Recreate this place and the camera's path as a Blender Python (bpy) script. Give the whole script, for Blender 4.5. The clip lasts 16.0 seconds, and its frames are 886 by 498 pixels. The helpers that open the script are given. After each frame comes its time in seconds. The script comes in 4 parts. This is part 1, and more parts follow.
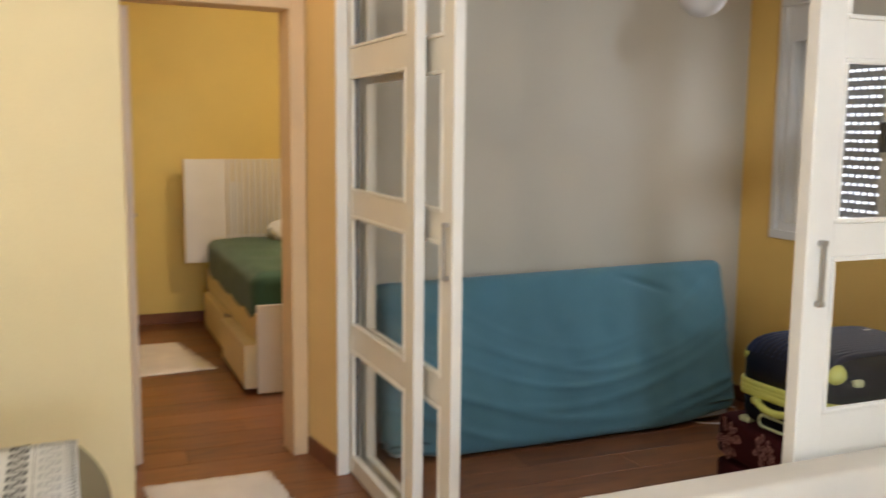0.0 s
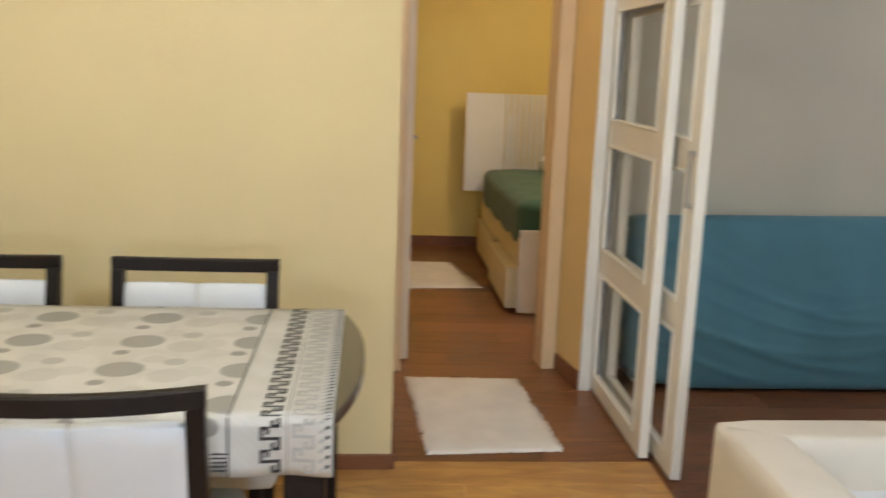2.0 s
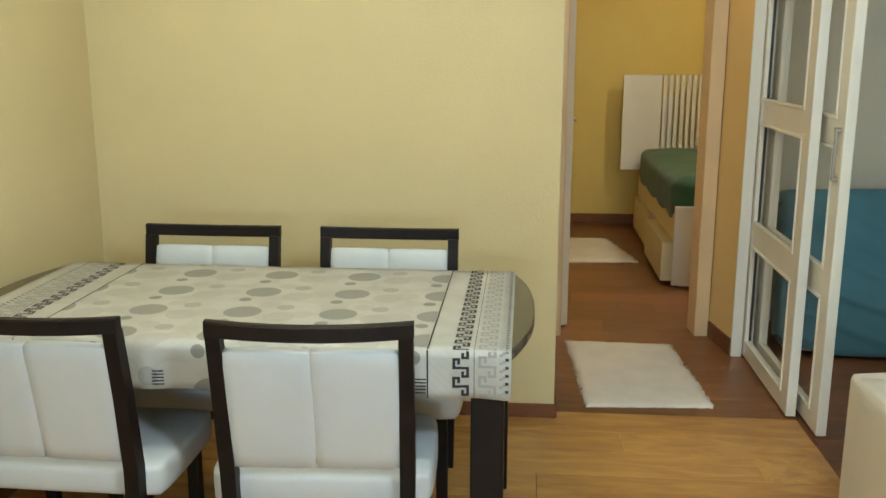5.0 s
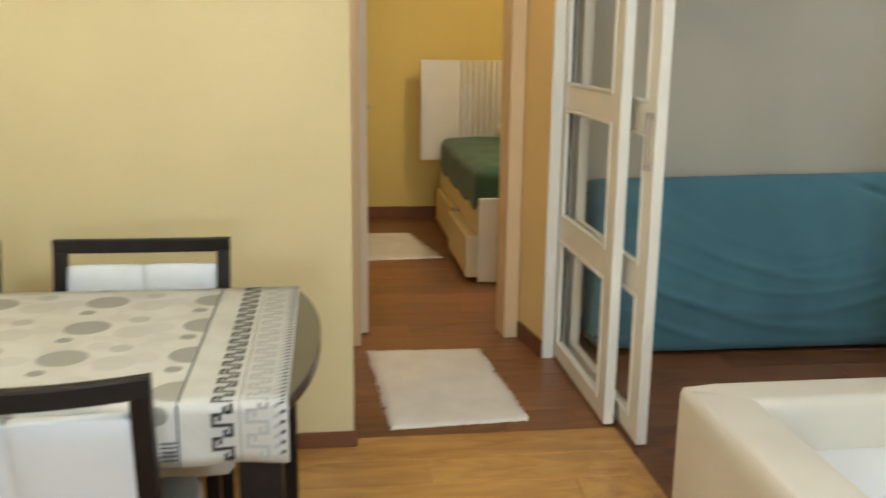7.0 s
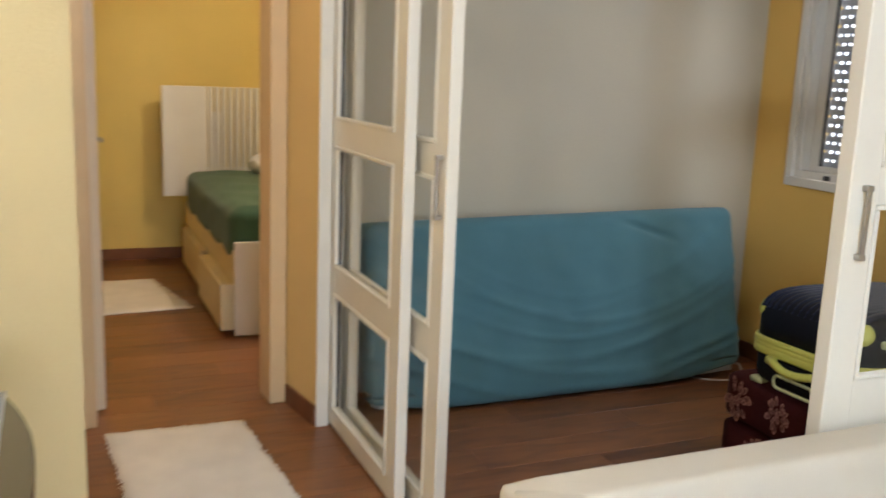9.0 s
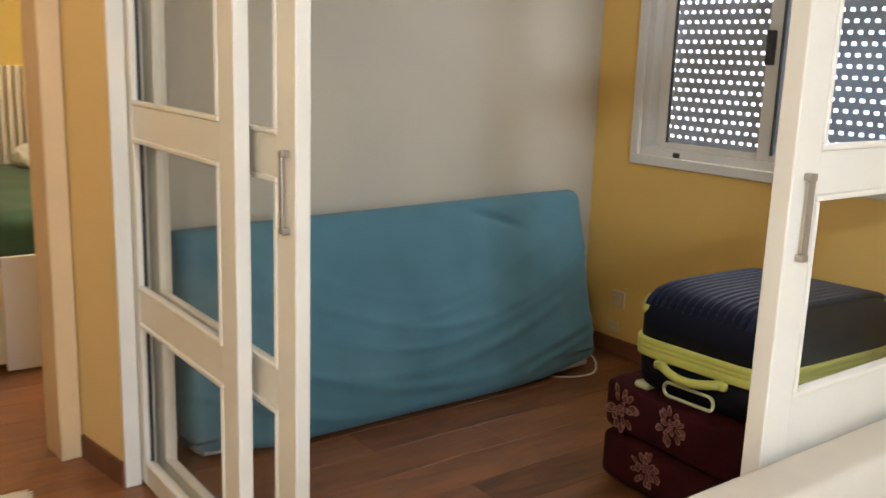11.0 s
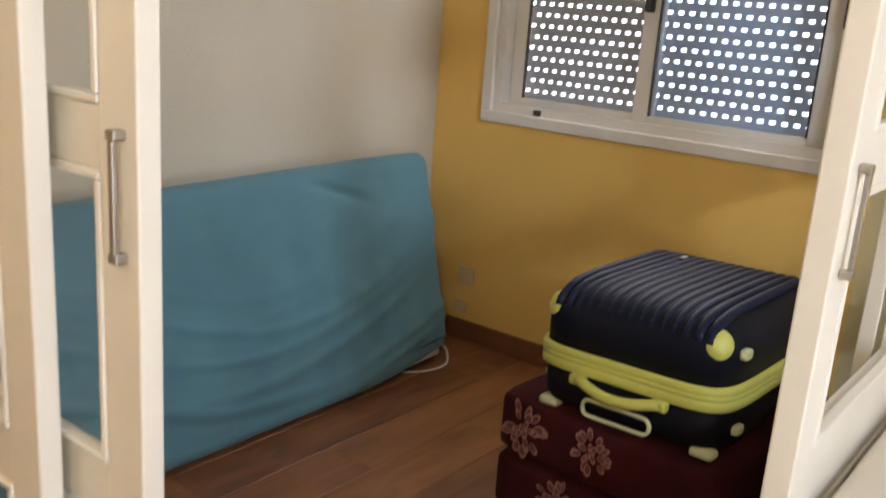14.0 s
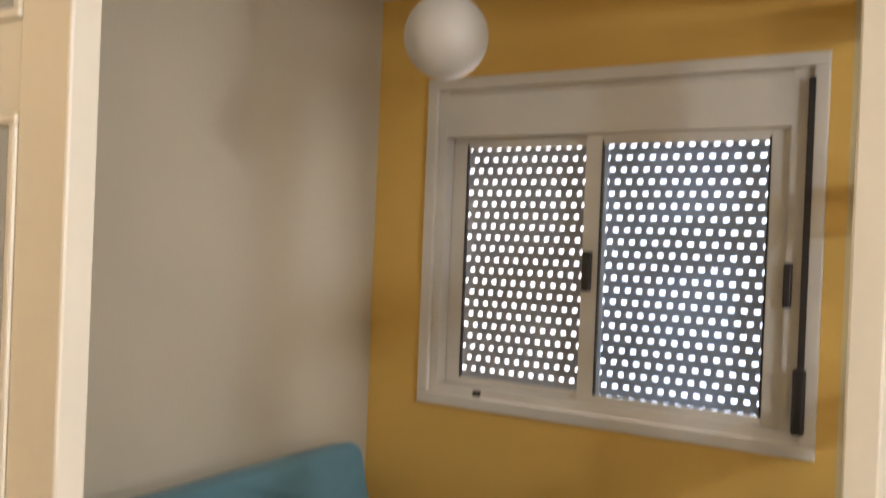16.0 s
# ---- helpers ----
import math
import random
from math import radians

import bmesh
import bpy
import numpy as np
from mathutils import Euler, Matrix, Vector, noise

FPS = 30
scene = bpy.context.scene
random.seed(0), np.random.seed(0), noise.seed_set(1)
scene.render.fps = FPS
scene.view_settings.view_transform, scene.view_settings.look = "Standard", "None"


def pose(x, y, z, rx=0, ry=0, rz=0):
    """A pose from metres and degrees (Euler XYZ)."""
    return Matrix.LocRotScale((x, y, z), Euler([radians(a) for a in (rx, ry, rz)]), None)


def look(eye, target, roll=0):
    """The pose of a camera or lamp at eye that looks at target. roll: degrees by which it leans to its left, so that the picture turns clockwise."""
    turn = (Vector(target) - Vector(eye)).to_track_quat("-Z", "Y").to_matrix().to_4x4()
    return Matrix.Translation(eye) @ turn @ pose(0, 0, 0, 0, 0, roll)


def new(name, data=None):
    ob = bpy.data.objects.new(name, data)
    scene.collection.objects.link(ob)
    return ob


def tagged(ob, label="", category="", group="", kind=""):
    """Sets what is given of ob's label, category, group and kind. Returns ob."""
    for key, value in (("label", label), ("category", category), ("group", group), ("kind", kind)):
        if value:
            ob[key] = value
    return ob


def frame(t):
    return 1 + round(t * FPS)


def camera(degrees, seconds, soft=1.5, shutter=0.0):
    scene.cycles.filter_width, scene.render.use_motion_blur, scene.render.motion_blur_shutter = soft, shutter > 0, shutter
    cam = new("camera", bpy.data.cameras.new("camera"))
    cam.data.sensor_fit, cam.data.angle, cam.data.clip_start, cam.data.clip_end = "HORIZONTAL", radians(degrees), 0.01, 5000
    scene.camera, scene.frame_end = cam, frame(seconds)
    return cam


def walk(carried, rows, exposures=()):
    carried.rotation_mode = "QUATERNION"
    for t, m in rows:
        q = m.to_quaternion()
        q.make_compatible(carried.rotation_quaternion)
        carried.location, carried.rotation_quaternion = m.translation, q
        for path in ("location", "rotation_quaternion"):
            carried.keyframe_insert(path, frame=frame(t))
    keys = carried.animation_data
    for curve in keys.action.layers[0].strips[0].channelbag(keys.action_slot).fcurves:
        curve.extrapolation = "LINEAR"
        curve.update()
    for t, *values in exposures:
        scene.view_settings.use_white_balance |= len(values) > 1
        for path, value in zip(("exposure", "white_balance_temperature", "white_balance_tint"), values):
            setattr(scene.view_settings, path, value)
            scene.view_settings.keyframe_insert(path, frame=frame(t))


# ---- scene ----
cam = camera(51.9, 16.0, soft=1.5, shutter=1.0)
PATH = [
    (0, (0.124, 0.056, 1.514), (0.888, 1.886, 1.254), 0.6),
    (0.5, (0.157, -0.068, 1.494), (0.763, 1.817, 1.21), 1.7),
    (1, (0.194, -0.163, 1.473), (0.651, 1.757, 1.154), 1.7),
    (1.5, (0.216, -0.186, 1.457), (0.519, 1.758, 1.096), 1.9),
    (2, (0.192, -0.207, 1.45), (0.357, 1.749, 1.063), 2.1),
    (2.5, (0.171, -0.254, 1.441), (0.194, 1.707, 1.051), 1.6),
    (3, (0.161, -0.371, 1.465), (0.055, 1.585, 1.063), 1.2),
    (3.2, (0.149, -0.47, 1.473), (0.005, 1.485, 1.074), 0.9),
    (5.3, (0.154, -0.622, 1.492), (-0.02, 1.32, 1.049), 0.0),
    (5.5, (0.163, -0.532, 1.484), (0.028, 1.413, 1.035), -0.0),
    (6, (0.182, -0.391, 1.45), (0.17, 1.558, 1.002), -0.0),
    (6.5, (0.2, -0.276, 1.45), (0.32, 1.668, 0.995), 0.4),
    (7, (0.213, -0.136, 1.44), (0.462, 1.796, 0.99), 0.7),
    (7.5, (0.226, -0.018, 1.447), (0.607, 1.895, 1.004), 1.3),
    (8, (0.245, 0.063, 1.456), (0.743, 1.952, 1.029), 1.8),
    (8.5, (0.252, 0.172, 1.461), (0.883, 2.026, 1.055), 2.8),
    (9, (0.242, 0.351, 1.45), (1.021, 2.153, 1.067), 2.3),
    (9.5, (0.268, 0.521, 1.446), (1.171, 2.265, 1.067), 2.1),
    (9.7, (0.275, 0.572, 1.44), (1.222, 2.293, 1.061), 2.0),
    (12, (0.422, 1.246, 1.429), (1.726, 2.687, 0.957), 2.6),
    (12.5, (0.458, 1.364, 1.422), (1.824, 2.739, 0.927), 3.1),
    (13, (0.485, 1.489, 1.415), (1.915, 2.786, 0.893), 3.7),
    (13.5, (0.527, 1.597, 1.406), (2.009, 2.823, 0.859), 4.1),
    (14, (0.572, 1.7, 1.408), (2.108, 2.87, 0.889), 4.2),
    (14.5, (0.62, 1.786, 1.434), (2.21, 2.924, 1.011), 4.1),
    (15, (0.65, 1.847, 1.482), (2.282, 2.969, 1.202), 3.7),
    (15.5, (0.676, 1.882, 1.541), (2.34, 2.985, 1.393), 3.3),
    (16, (0.679, 1.903, 1.579), (2.364, 2.981, 1.566), 2.3),
]
EXPOSURES = [
    (0.0, 0.06, 5900, 16), (3.0, -0.12, 5750, 8), (5.5, -0.18, 5700, -3), (7.0, 0.0, 5850, 6), (9.5, 0.14, 5850, 13), (12.5, 0.37, 6050, 16), (14.5, 0.4, 6050, 18), (15.5, 0.2, 6600, 19), (16.0, 0.03, 6750, 18),
]
walk(cam, [(t, look(eye, target, roll)) for t, eye, target, roll in PATH], EXPOSURES)

# ---- world and light ----
world = bpy.data.worlds.new("world")
scene.world = world
world.use_nodes = True
wn = world.node_tree
sky = wn.nodes.new("ShaderNodeTexSky")
sky.sky_type = "NISHITA"
sky.sun_disc = False
sky.sun_elevation, sky.sun_rotation = radians(40), radians(200)
wn.links.new(sky.outputs[0], wn.nodes["Background"].inputs[0])
wn.nodes["Background"].inputs[1].default_value = 0.08


def lamp(name, kind, m, energy, colour, **sizes):
    data = bpy.data.lights.new(name, kind)
    data.energy, data.color = energy, colour
    if kind == "AREA":
        data.shape, data.size, data.size_y = "RECTANGLE", sizes["w"], sizes["h"]
    else:
        data.shadow_soft_size = sizes["r"]
    ob = new(name, data)
    ob.matrix_world = m
    return ob


# ceiling lights: warm over the table, cool over the sitting end, warm in passage and bedroom; daylight at the shuttered
# window, added fill at an unseen opening
lamp("living_light", "POINT", pose(-0.5, 1.3, 2.33), 39, (1.0, 0.90, 0.70), r=0.05)
lamp("sitting_light", "POINT", pose(1.06, -0.4, 2.4), 122, (0.78, 0.90, 1.0), r=0.12)
lamp("bedroom_light", "POINT", pose(1.75, 5.4, 2.3), 50, (1.0, 0.78, 0.50), r=0.1)
lamp("passage_light", "POINT", pose(0.2, 3.6, 2.3), 7.5, (1.0, 0.80, 0.52), r=0.1)
# added fill lamp behind the camera, set in an unseen opening
lamp("living_fill", "AREA", look((0.1, -2.93, 1.25), (1.2, 3.0, 1.15)), 45, (0.80, 0.90, 0.98), w=0.8, h=0.65)
lamp("room_daylight", "AREA", look((3.60, 3.14, 1.5), (1.0, 3.14, 1.2)), 6.5, (1.0, 0.95, 0.88), w=1.15, h=0.9)


# ---- materials ----
def mat(name, colour, rough=0.6, metal=0.0, vary=0.08, scale=6.0, grain=60.0, bump=0.05, coat=0.0, sheen=0.0, spec=0.5):
    """A surface with two scales of colour variation and fine relief."""
    m = bpy.data.materials.new(name)
    m.use_nodes = True
    t = m.node_tree
    b = t.nodes["Principled BSDF"]
    co = t.nodes.new("ShaderNodeTexCoord")
    n1 = t.nodes.new("ShaderNodeTexNoise")
    n1.inputs["Scale"].default_value = scale
    n1.inputs["Detail"].default_value = 3
    n2 = t.nodes.new("ShaderNodeTexNoise")
    n2.inputs["Scale"].default_value = grain
    n2.inputs["Detail"].default_value = 4
    t.links.new(co.outputs["Object"], n1.inputs["Vector"])
    t.links.new(co.outputs["Object"], n2.inputs["Vector"])
    add = t.nodes.new("ShaderNodeMath")
    add.operation = "MULTIPLY_ADD"
    t.links.new(n2.outputs[0], add.inputs[0])
    add.inputs[1].default_value = 0.35
    t.links.new(n1.outputs[0], add.inputs[2])
    ramp = t.nodes.new("ShaderNodeMapRange")
    ramp.inputs[1].default_value, ramp.inputs[2].default_value = 0.4, 0.95
    ramp.inputs[3].default_value, ramp.inputs[4].default_value = 1 - vary, 1 + vary
    t.links.new(add.outputs[0], ramp.inputs[0])
    mul = t.nodes.new("ShaderNodeVectorMath")
    mul.operation = "SCALE"
    mul.inputs[0].default_value = colour
    t.links.new(ramp.outputs[0], mul.inputs["Scale"])
    t.links.new(mul.outputs[0], b.inputs["Base Color"])
    b.inputs["Roughness"].default_value = rough
    b.inputs["Metallic"].default_value = metal
    b.inputs["Coat Weight"].default_value = coat
    b.inputs["Sheen Weight"].default_value = sheen
    b.inputs["Specular IOR Level"].default_value = spec
    if bump:
        bp = t.nodes.new("ShaderNodeBump")
        bp.inputs["Strength"].default_value = bump
        bp.inputs["Distance"].default_value = 0.004
        t.links.new(n2.outputs[0], bp.inputs["Height"])
        t.links.new(bp.outputs[0], b.inputs["Normal"])
    return m


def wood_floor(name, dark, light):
    """Laminate boards: a tone for each board, stretched grain along it."""
    m = bpy.data.materials.new(name)
    m.use_nodes = True
    t = m.node_tree
    L = t.links.new
    b = t.nodes["Principled BSDF"]
    co = t.nodes.new("ShaderNodeTexCoord")
    info = t.nodes.new("ShaderNodeObjectInfo")
    off = t.nodes.new("ShaderNodeVectorMath")
    off.operation = "MULTIPLY_ADD"
    L(info.outputs["Random"], off.inputs[0])
    off.inputs[1].default_value = (37, 11, 5)
    L(co.outputs["Object"], off.inputs[2])
    sep = t.nodes.new("ShaderNodeSeparateXYZ")
    L(co.outputs["Object"], sep.inputs[0])
    row = t.nodes.new("ShaderNodeMath")
    row.operation = "MULTIPLY_ADD"
    L(sep.outputs["Y"], row.inputs[0])
    row.inputs[1].default_value, row.inputs[2].default_value = 1 / 0.2, 20.5
    fl = t.nodes.new("ShaderNodeMath")
    fl.operation = "FLOOR"
    L(row.outputs[0], fl.inputs[0])
    # blocks along the strip
    bx = t.nodes.new("ShaderNodeMath")
    bx.operation = "MULTIPLY_ADD"
    L(sep.outputs["X"], bx.inputs[0])
    bx.inputs[1].default_value = 0.0
    jig = t.nodes.new("ShaderNodeMath")
    jig.operation = "MULTIPLY_ADD"
    L(fl.outputs[0], jig.inputs[0])
    jig.inputs[1].default_value = 0.37
    L(info.outputs["Random"], jig.inputs[2])
    L(jig.outputs[0], bx.inputs[2])
    bf = t.nodes.new("ShaderNodeMath")
    bf.operation = "FLOOR"
    L(bx.outputs[0], bf.inputs[0])
    comb = t.nodes.new("ShaderNodeCombineXYZ")
    L(fl.outputs[0], comb.inputs[0])
    L(bf.outputs[0], comb.inputs[1])
    L(info.outputs["Random"], comb.inputs[2])
    wn2 = t.nodes.new("ShaderNodeTexWhiteNoise")
    L(comb.outputs[0], wn2.inputs["Vector"])
    mp = t.nodes.new("ShaderNodeMapping")
    mp.inputs["Scale"].default_value = (1.5, 7.0, 1)
    L(off.outputs[0], mp.inputs["Vector"])
    gr = t.nodes.new("ShaderNodeTexNoise")
    gr.inputs["Scale"].default_value = 2.4
    gr.inputs["Detail"].default_value = 7
    gr.inputs["Distortion"].default_value = 0.8
    L(mp.outputs[0], gr.inputs["Vector"])
    mix = t.nodes.new("ShaderNodeMath")
    mix.operation = "MULTIPLY_ADD"
    L(wn2.outputs["Value"], mix.inputs[0])
    mix.inputs[1].default_value = 0.42
    g2 = t.nodes.new("ShaderNodeMath")
    g2.operation = "MULTIPLY_ADD"
    L(gr.outputs[0], g2.inputs[0])
    g2.inputs[1].default_value, g2.inputs[2].default_value = 1.25, -0.39
    L(g2.outputs[0], mix.inputs[2])
    ramp = t.nodes.new("ShaderNodeValToRGB")
    ramp.color_ramp.elements[0].color = (*dark, 1)
    ramp.color_ramp.elements[1].color = (*light, 1)
    L(mix.outputs[0], ramp.inputs[0])
    L(ramp.outputs[0], b.inputs["Base Color"])
    rr = t.nodes.new("ShaderNodeMapRange")
    rr.inputs[3].default_value, rr.inputs[4].default_value = 0.27, 0.42
    L(gr.outputs[0], rr.inputs[0])
    L(rr.outputs[0], b.inputs["Roughness"])
    bp = t.nodes.new("ShaderNodeBump")
    bp.inputs["Strength"].default_value, bp.inputs["Distance"].default_value = 0.08, 0.002
    L(gr.outputs[0], bp.inputs["Height"])
    L(bp.outputs[0], b.inputs["Normal"])
    return m


def cloth_print(name):
    """Off-white cloth printed with large grey discs, paler discs and small dots, by the cloth's own lengths."""
    m = bpy.data.materials.new(name)
    m.use_nodes = True
    t = m.node_tree
    L = t.links.new
    b = t.nodes["Principled BSDF"]
    uv = t.nodes.new("ShaderNodeUVMap")
    sep = t.nodes.new("ShaderNodeSeparateXYZ")
    L(uv.outputs[0], sep.inputs[0])

    def op(kind, a, b_, c=None):
        n = t.nodes.new("ShaderNodeMath")
        n.operation = kind
        for k, v in enumerate((a, b_, c)):
            if v is None:
                continue
            if isinstance(v, (int, float)):
                n.inputs[k].default_value = v
            else:
                L(v, n.inputs[k])
        return n.outputs[0]

    def discs(px, py, ox, oy, r, shear=0.0):
        yy = op("ADD", sep.outputs["Y"], -oy)
        xx = op("ADD", sep.outputs["X"], -ox)
        if shear:
            xx = op("ADD", xx, op("MULTIPLY", yy, shear))
        fx = op("SUBTRACT", xx, op("MULTIPLY", op("ROUND", op("DIVIDE", xx, px), 0), px))
        fy = op("SUBTRACT", yy, op("MULTIPLY", op("ROUND", op("DIVIDE", yy, py), 0), py))
        d = op("SQRT", op("ADD", op("MULTIPLY", fx, fx), op("MULTIPLY", fy, fy)), 0)
        return op("LESS_THAN", d, r)

    ground = t.nodes.new("ShaderNodeTexNoise")
    ground.inputs["Scale"].default_value = 9
    col = t.nodes.new("ShaderNodeValToRGB")
    col.color_ramp.elements[0].position, col.color_ramp.elements[1].position = 0.35, 0.65
    col.color_ramp.elements[0].color = (0.455, 0.44, 0.395, 1)
    col.color_ramp.elements[1].color = (0.525, 0.51, 0.47, 1)
    L(uv.outputs[0], ground.inputs["Vector"])
    L(ground.outputs[0], col.inputs[0])
    out = col.outputs[0]
    inside = op("MULTIPLY", op("GREATER_THAN", sep.outputs["X"], -1.17), op("LESS_THAN", sep.outputs["X"], -0.085))
    # pale swirl bands, then discs from pale to dark
    px, py, ox, oy = 0.279, 0.2165, -0.088, 0.1965
    for args, shade, amount in (
        ((0.19, 0.15, 0.03, 0.02, 0.058, 0.3), (0.55, 0.535, 0.49), 0.55),
        ((px, py, ox + 0.115, oy - 0.04, 0.046), (0.40, 0.385, 0.35), 0.6),
        ((px, py, ox + 0.175, oy - 0.01, 0.034), (0.44, 0.425, 0.385), 0.6),
        ((px, py, ox + 0.062, oy + 0.075, 0.030), (0.42, 0.40, 0.365), 0.55),
        ((px, py, ox + 0.112, oy + 0.056, 0.026), (0.33, 0.315, 0.29), 0.8),
        ((px, py, ox, oy, 0.054), (0.25, 0.24, 0.215), 0.9),
        ((px, py, ox - 0.03, oy - 0.091, 0.019), (0.19, 0.18, 0.165), 0.85),
    ):
        mk = op("MULTIPLY", op("MULTIPLY", discs(*args), inside), amount)
        mx = t.nodes.new("ShaderNodeMix")
        mx.data_type = "RGBA"
        L(mk, mx.inputs[0])
        L(out, mx.inputs[6])
        mx.inputs[7].default_value = (*shade, 1)
        out = mx.outputs[2]
    # diagonal hatch in the plain border strip
    dg = op("FRACT", op("MULTIPLY", op("ADD", sep.outputs["X"], sep.outputs["Y"]), 42.0), 0)
    hatch = op("MULTIPLY", op("MULTIPLY", op("GREATER_THAN", dg, 0.55), op("GREATER_THAN", sep.outputs["X"], -0.078)), 0.12)
    mx = t.nodes.new("ShaderNodeMix")
    mx.data_type = "RGBA"
    L(hatch, mx.inputs[0])
    L(out, mx.inputs[6])
    mx.inputs[7].default_value = (0.35, 0.35, 0.34, 1)
    L(mx.outputs[2], b.inputs["Base Color"])
    b.inputs["Roughness"].default_value = 0.5
    wv = t.nodes.new("ShaderNodeTexNoise")
    wv.inputs["Scale"].default_value = 300
    L(uv.outputs[0], wv.inputs["Vector"])
    bp = t.nodes.new("ShaderNodeBump")
    bp.inputs["Strength"].default_value, bp.inputs["Distance"].default_value = 0.1, 0.002
    L(wv.outputs[0], bp.inputs["Height"])
    L(bp.outputs[0], b.inputs["Normal"])
    return m


def glass(name, tint=(1, 1, 1), blur=0.03):
    m = bpy.data.materials.new(name)
    m.use_nodes = True
    t = m.node_tree
    for n in list(t.nodes):
        if n.type == "BSDF_PRINCIPLED":
            t.nodes.remove(n)
    tr = t.nodes.new("ShaderNodeBsdfTransparent")
    tr.inputs[0].default_value = (*tint, 1)
    gl = t.nodes.new("ShaderNodeBsdfGlossy")
    gl.inputs["Roughness"].default_value = blur
    mx = t.nodes.new("ShaderNodeMixShader")
    mx.inputs[0].default_value = 0.035
    t.links.new(tr.outputs[0], mx.inputs[1])
    t.links.new(gl.outputs[0], mx.inputs[2])
    t.links.new(mx.outputs[0], t.nodes["Material Output"].inputs[0])
    return m


def glow(name, colour, strength):
    m = bpy.data.materials.new(name)
    m.use_nodes = True
    t = m.node_tree
    e = t.nodes.new("ShaderNodeEmission")
    e.inputs[0].default_value = (*colour, 1)
    e.inputs[1].default_value = strength
    t.links.new(e.outputs[0], t.nodes["Material Output"].inputs[0])
    return m


PALE = mat("pale_yellow_paint", (0.64, 0.53, 0.29), 0.75, vary=0.035, scale=2.2, grain=120, bump=0.25)
OCHRE = mat("ochre_yellow_paint", (0.74, 0.47, 0.12), 0.75, vary=0.05, scale=2.0, grain=120, bump=0.25)
# ochre of the short wall, with the warm lamplight on it put into colour
LITOCHRE = mat("lit_ochre_paint", (0.76, 0.54, 0.22), 0.75, vary=0.05, scale=2.0, grain=120, bump=0.25)
# bedroom copy of the ochre, yellower: the rooms' differing light put into colour
BEDOCHRE = mat("bedroom_ochre_paint", (0.70, 0.53, 0.15), 0.75, vary=0.05, scale=2.0, grain=120, bump=0.25)
GREY = mat("greige_paint", (0.525, 0.475, 0.372), 0.8, vary=0.04, scale=1.8, grain=120, bump=0.25)
CEIL = mat("white_ceiling_paint", (0.80, 0.79, 0.75), 0.85, vary=0.03)
# darker copy of the honey laminate: the shade of the other rooms as colour
FLOOR = wood_floor("shaded_honey_laminate", (0.088, 0.032, 0.0125), (0.32, 0.134, 0.050))
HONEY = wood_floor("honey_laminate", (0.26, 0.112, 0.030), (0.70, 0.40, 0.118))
SUBFLOOR = mat("joint", (0.05, 0.025, 0.015), 0.8)
SKIRT = mat("skirting_wood", (0.17, 0.068, 0.029), 0.6, vary=0.15, scale=9, grain=40, spec=0.3)
CASING = mat("casing_paint", (0.69, 0.50, 0.28), 0.5, vary=0.05, scale=5)
LEAF = mat("cream_door_paint", (0.72, 0.60, 0.44), 0.5, vary=0.04, scale=5)
WHITE = mat("white_lacquer", (0.80, 0.765, 0.68), 0.38, vary=0.03, scale=5, bump=0.02)
ALU = mat("white_aluminium", (0.68, 0.64, 0.58), 0.42, vary=0.03, scale=6, bump=0.01)
PLASTIC = mat("dark_plastic", (0.03, 0.025, 0.025), 0.45)
SLAT = mat("shutter_plastic", (0.48, 0.50, 0.54), 0.5, vary=0.06)
STEEL = mat("brushed_steel", (0.42, 0.40, 0.37), 0.45, metal=1.0)
GLASS = glass("clear_glass", (0.98, 0.975, 0.96))
# both window panes have rough gloss, so that no lamp spot shows in them
GREYGLASS = glass("grey_glass", (0.90, 0.90, 0.90), 0.35)
WINGLASS = glass("blue_glass", (0.86, 0.92, 1.0), 0.35)
DAY = glow("daylight_haze", (0.93, 0.97, 1.0), 4.5)
WENGE = mat("dark_wenge", (0.010, 0.0065, 0.0055), 0.5, vary=0.3, scale=14, grain=50, spec=0.22)
TOPWOOD = mat("dark_lacquered_top", (0.035, 0.025, 0.018), 0.22, vary=0.2, scale=8, coat=0.5)
LEATHER = mat("white_leatherette", (0.58, 0.60, 0.62), 0.42, vary=0.03, scale=7, grain=220, bump=0.15)
CLOTH = cloth_print("printed_cloth")
INK = mat("black_print", (0.02, 0.02, 0.022), 0.6)
INKGREY = mat("grey_print", (0.35, 0.345, 0.33), 0.6)
SOFA = mat("cream_upholstery", (0.62, 0.56, 0.465), 0.8, vary=0.05, scale=5, grain=240, bump=0.2, sheen=0.1)
SHEET = mat("white_throw", (0.78, 0.78, 0.79), 0.85, vary=0.04, scale=4, grain=200, bump=0.15)
BLUE = mat("teal_sheet", (0.074, 0.184, 0.232), 0.85, vary=0.12, scale=3, grain=250, bump=0.2, sheen=0.15)
UNDER = mat("pale_mattress_ticking", (0.45, 0.52, 0.55), 0.85, vary=0.08)
GREEN = mat("dark_green_sheet", (0.035, 0.095, 0.055), 0.85, vary=0.15, scale=5, grain=220, bump=0.2, sheen=0.15)
RUGM = mat("cream_rug", (0.74, 0.69, 0.62), 0.95, vary=0.08, scale=7, grain=160, bump=0.6)
BEDW = mat("white_melamine", (0.72, 0.69, 0.62), 0.45, vary=0.03, bump=0.01)
BEDY = mat("cream_melamine", (0.72, 0.62, 0.38), 0.45, vary=0.04, bump=0.01)
NAVY = mat("navy_shell", (0.010, 0.0145, 0.036), 0.5, vary=0.15, scale=12, grain=200, bump=0.06, spec=0.15)
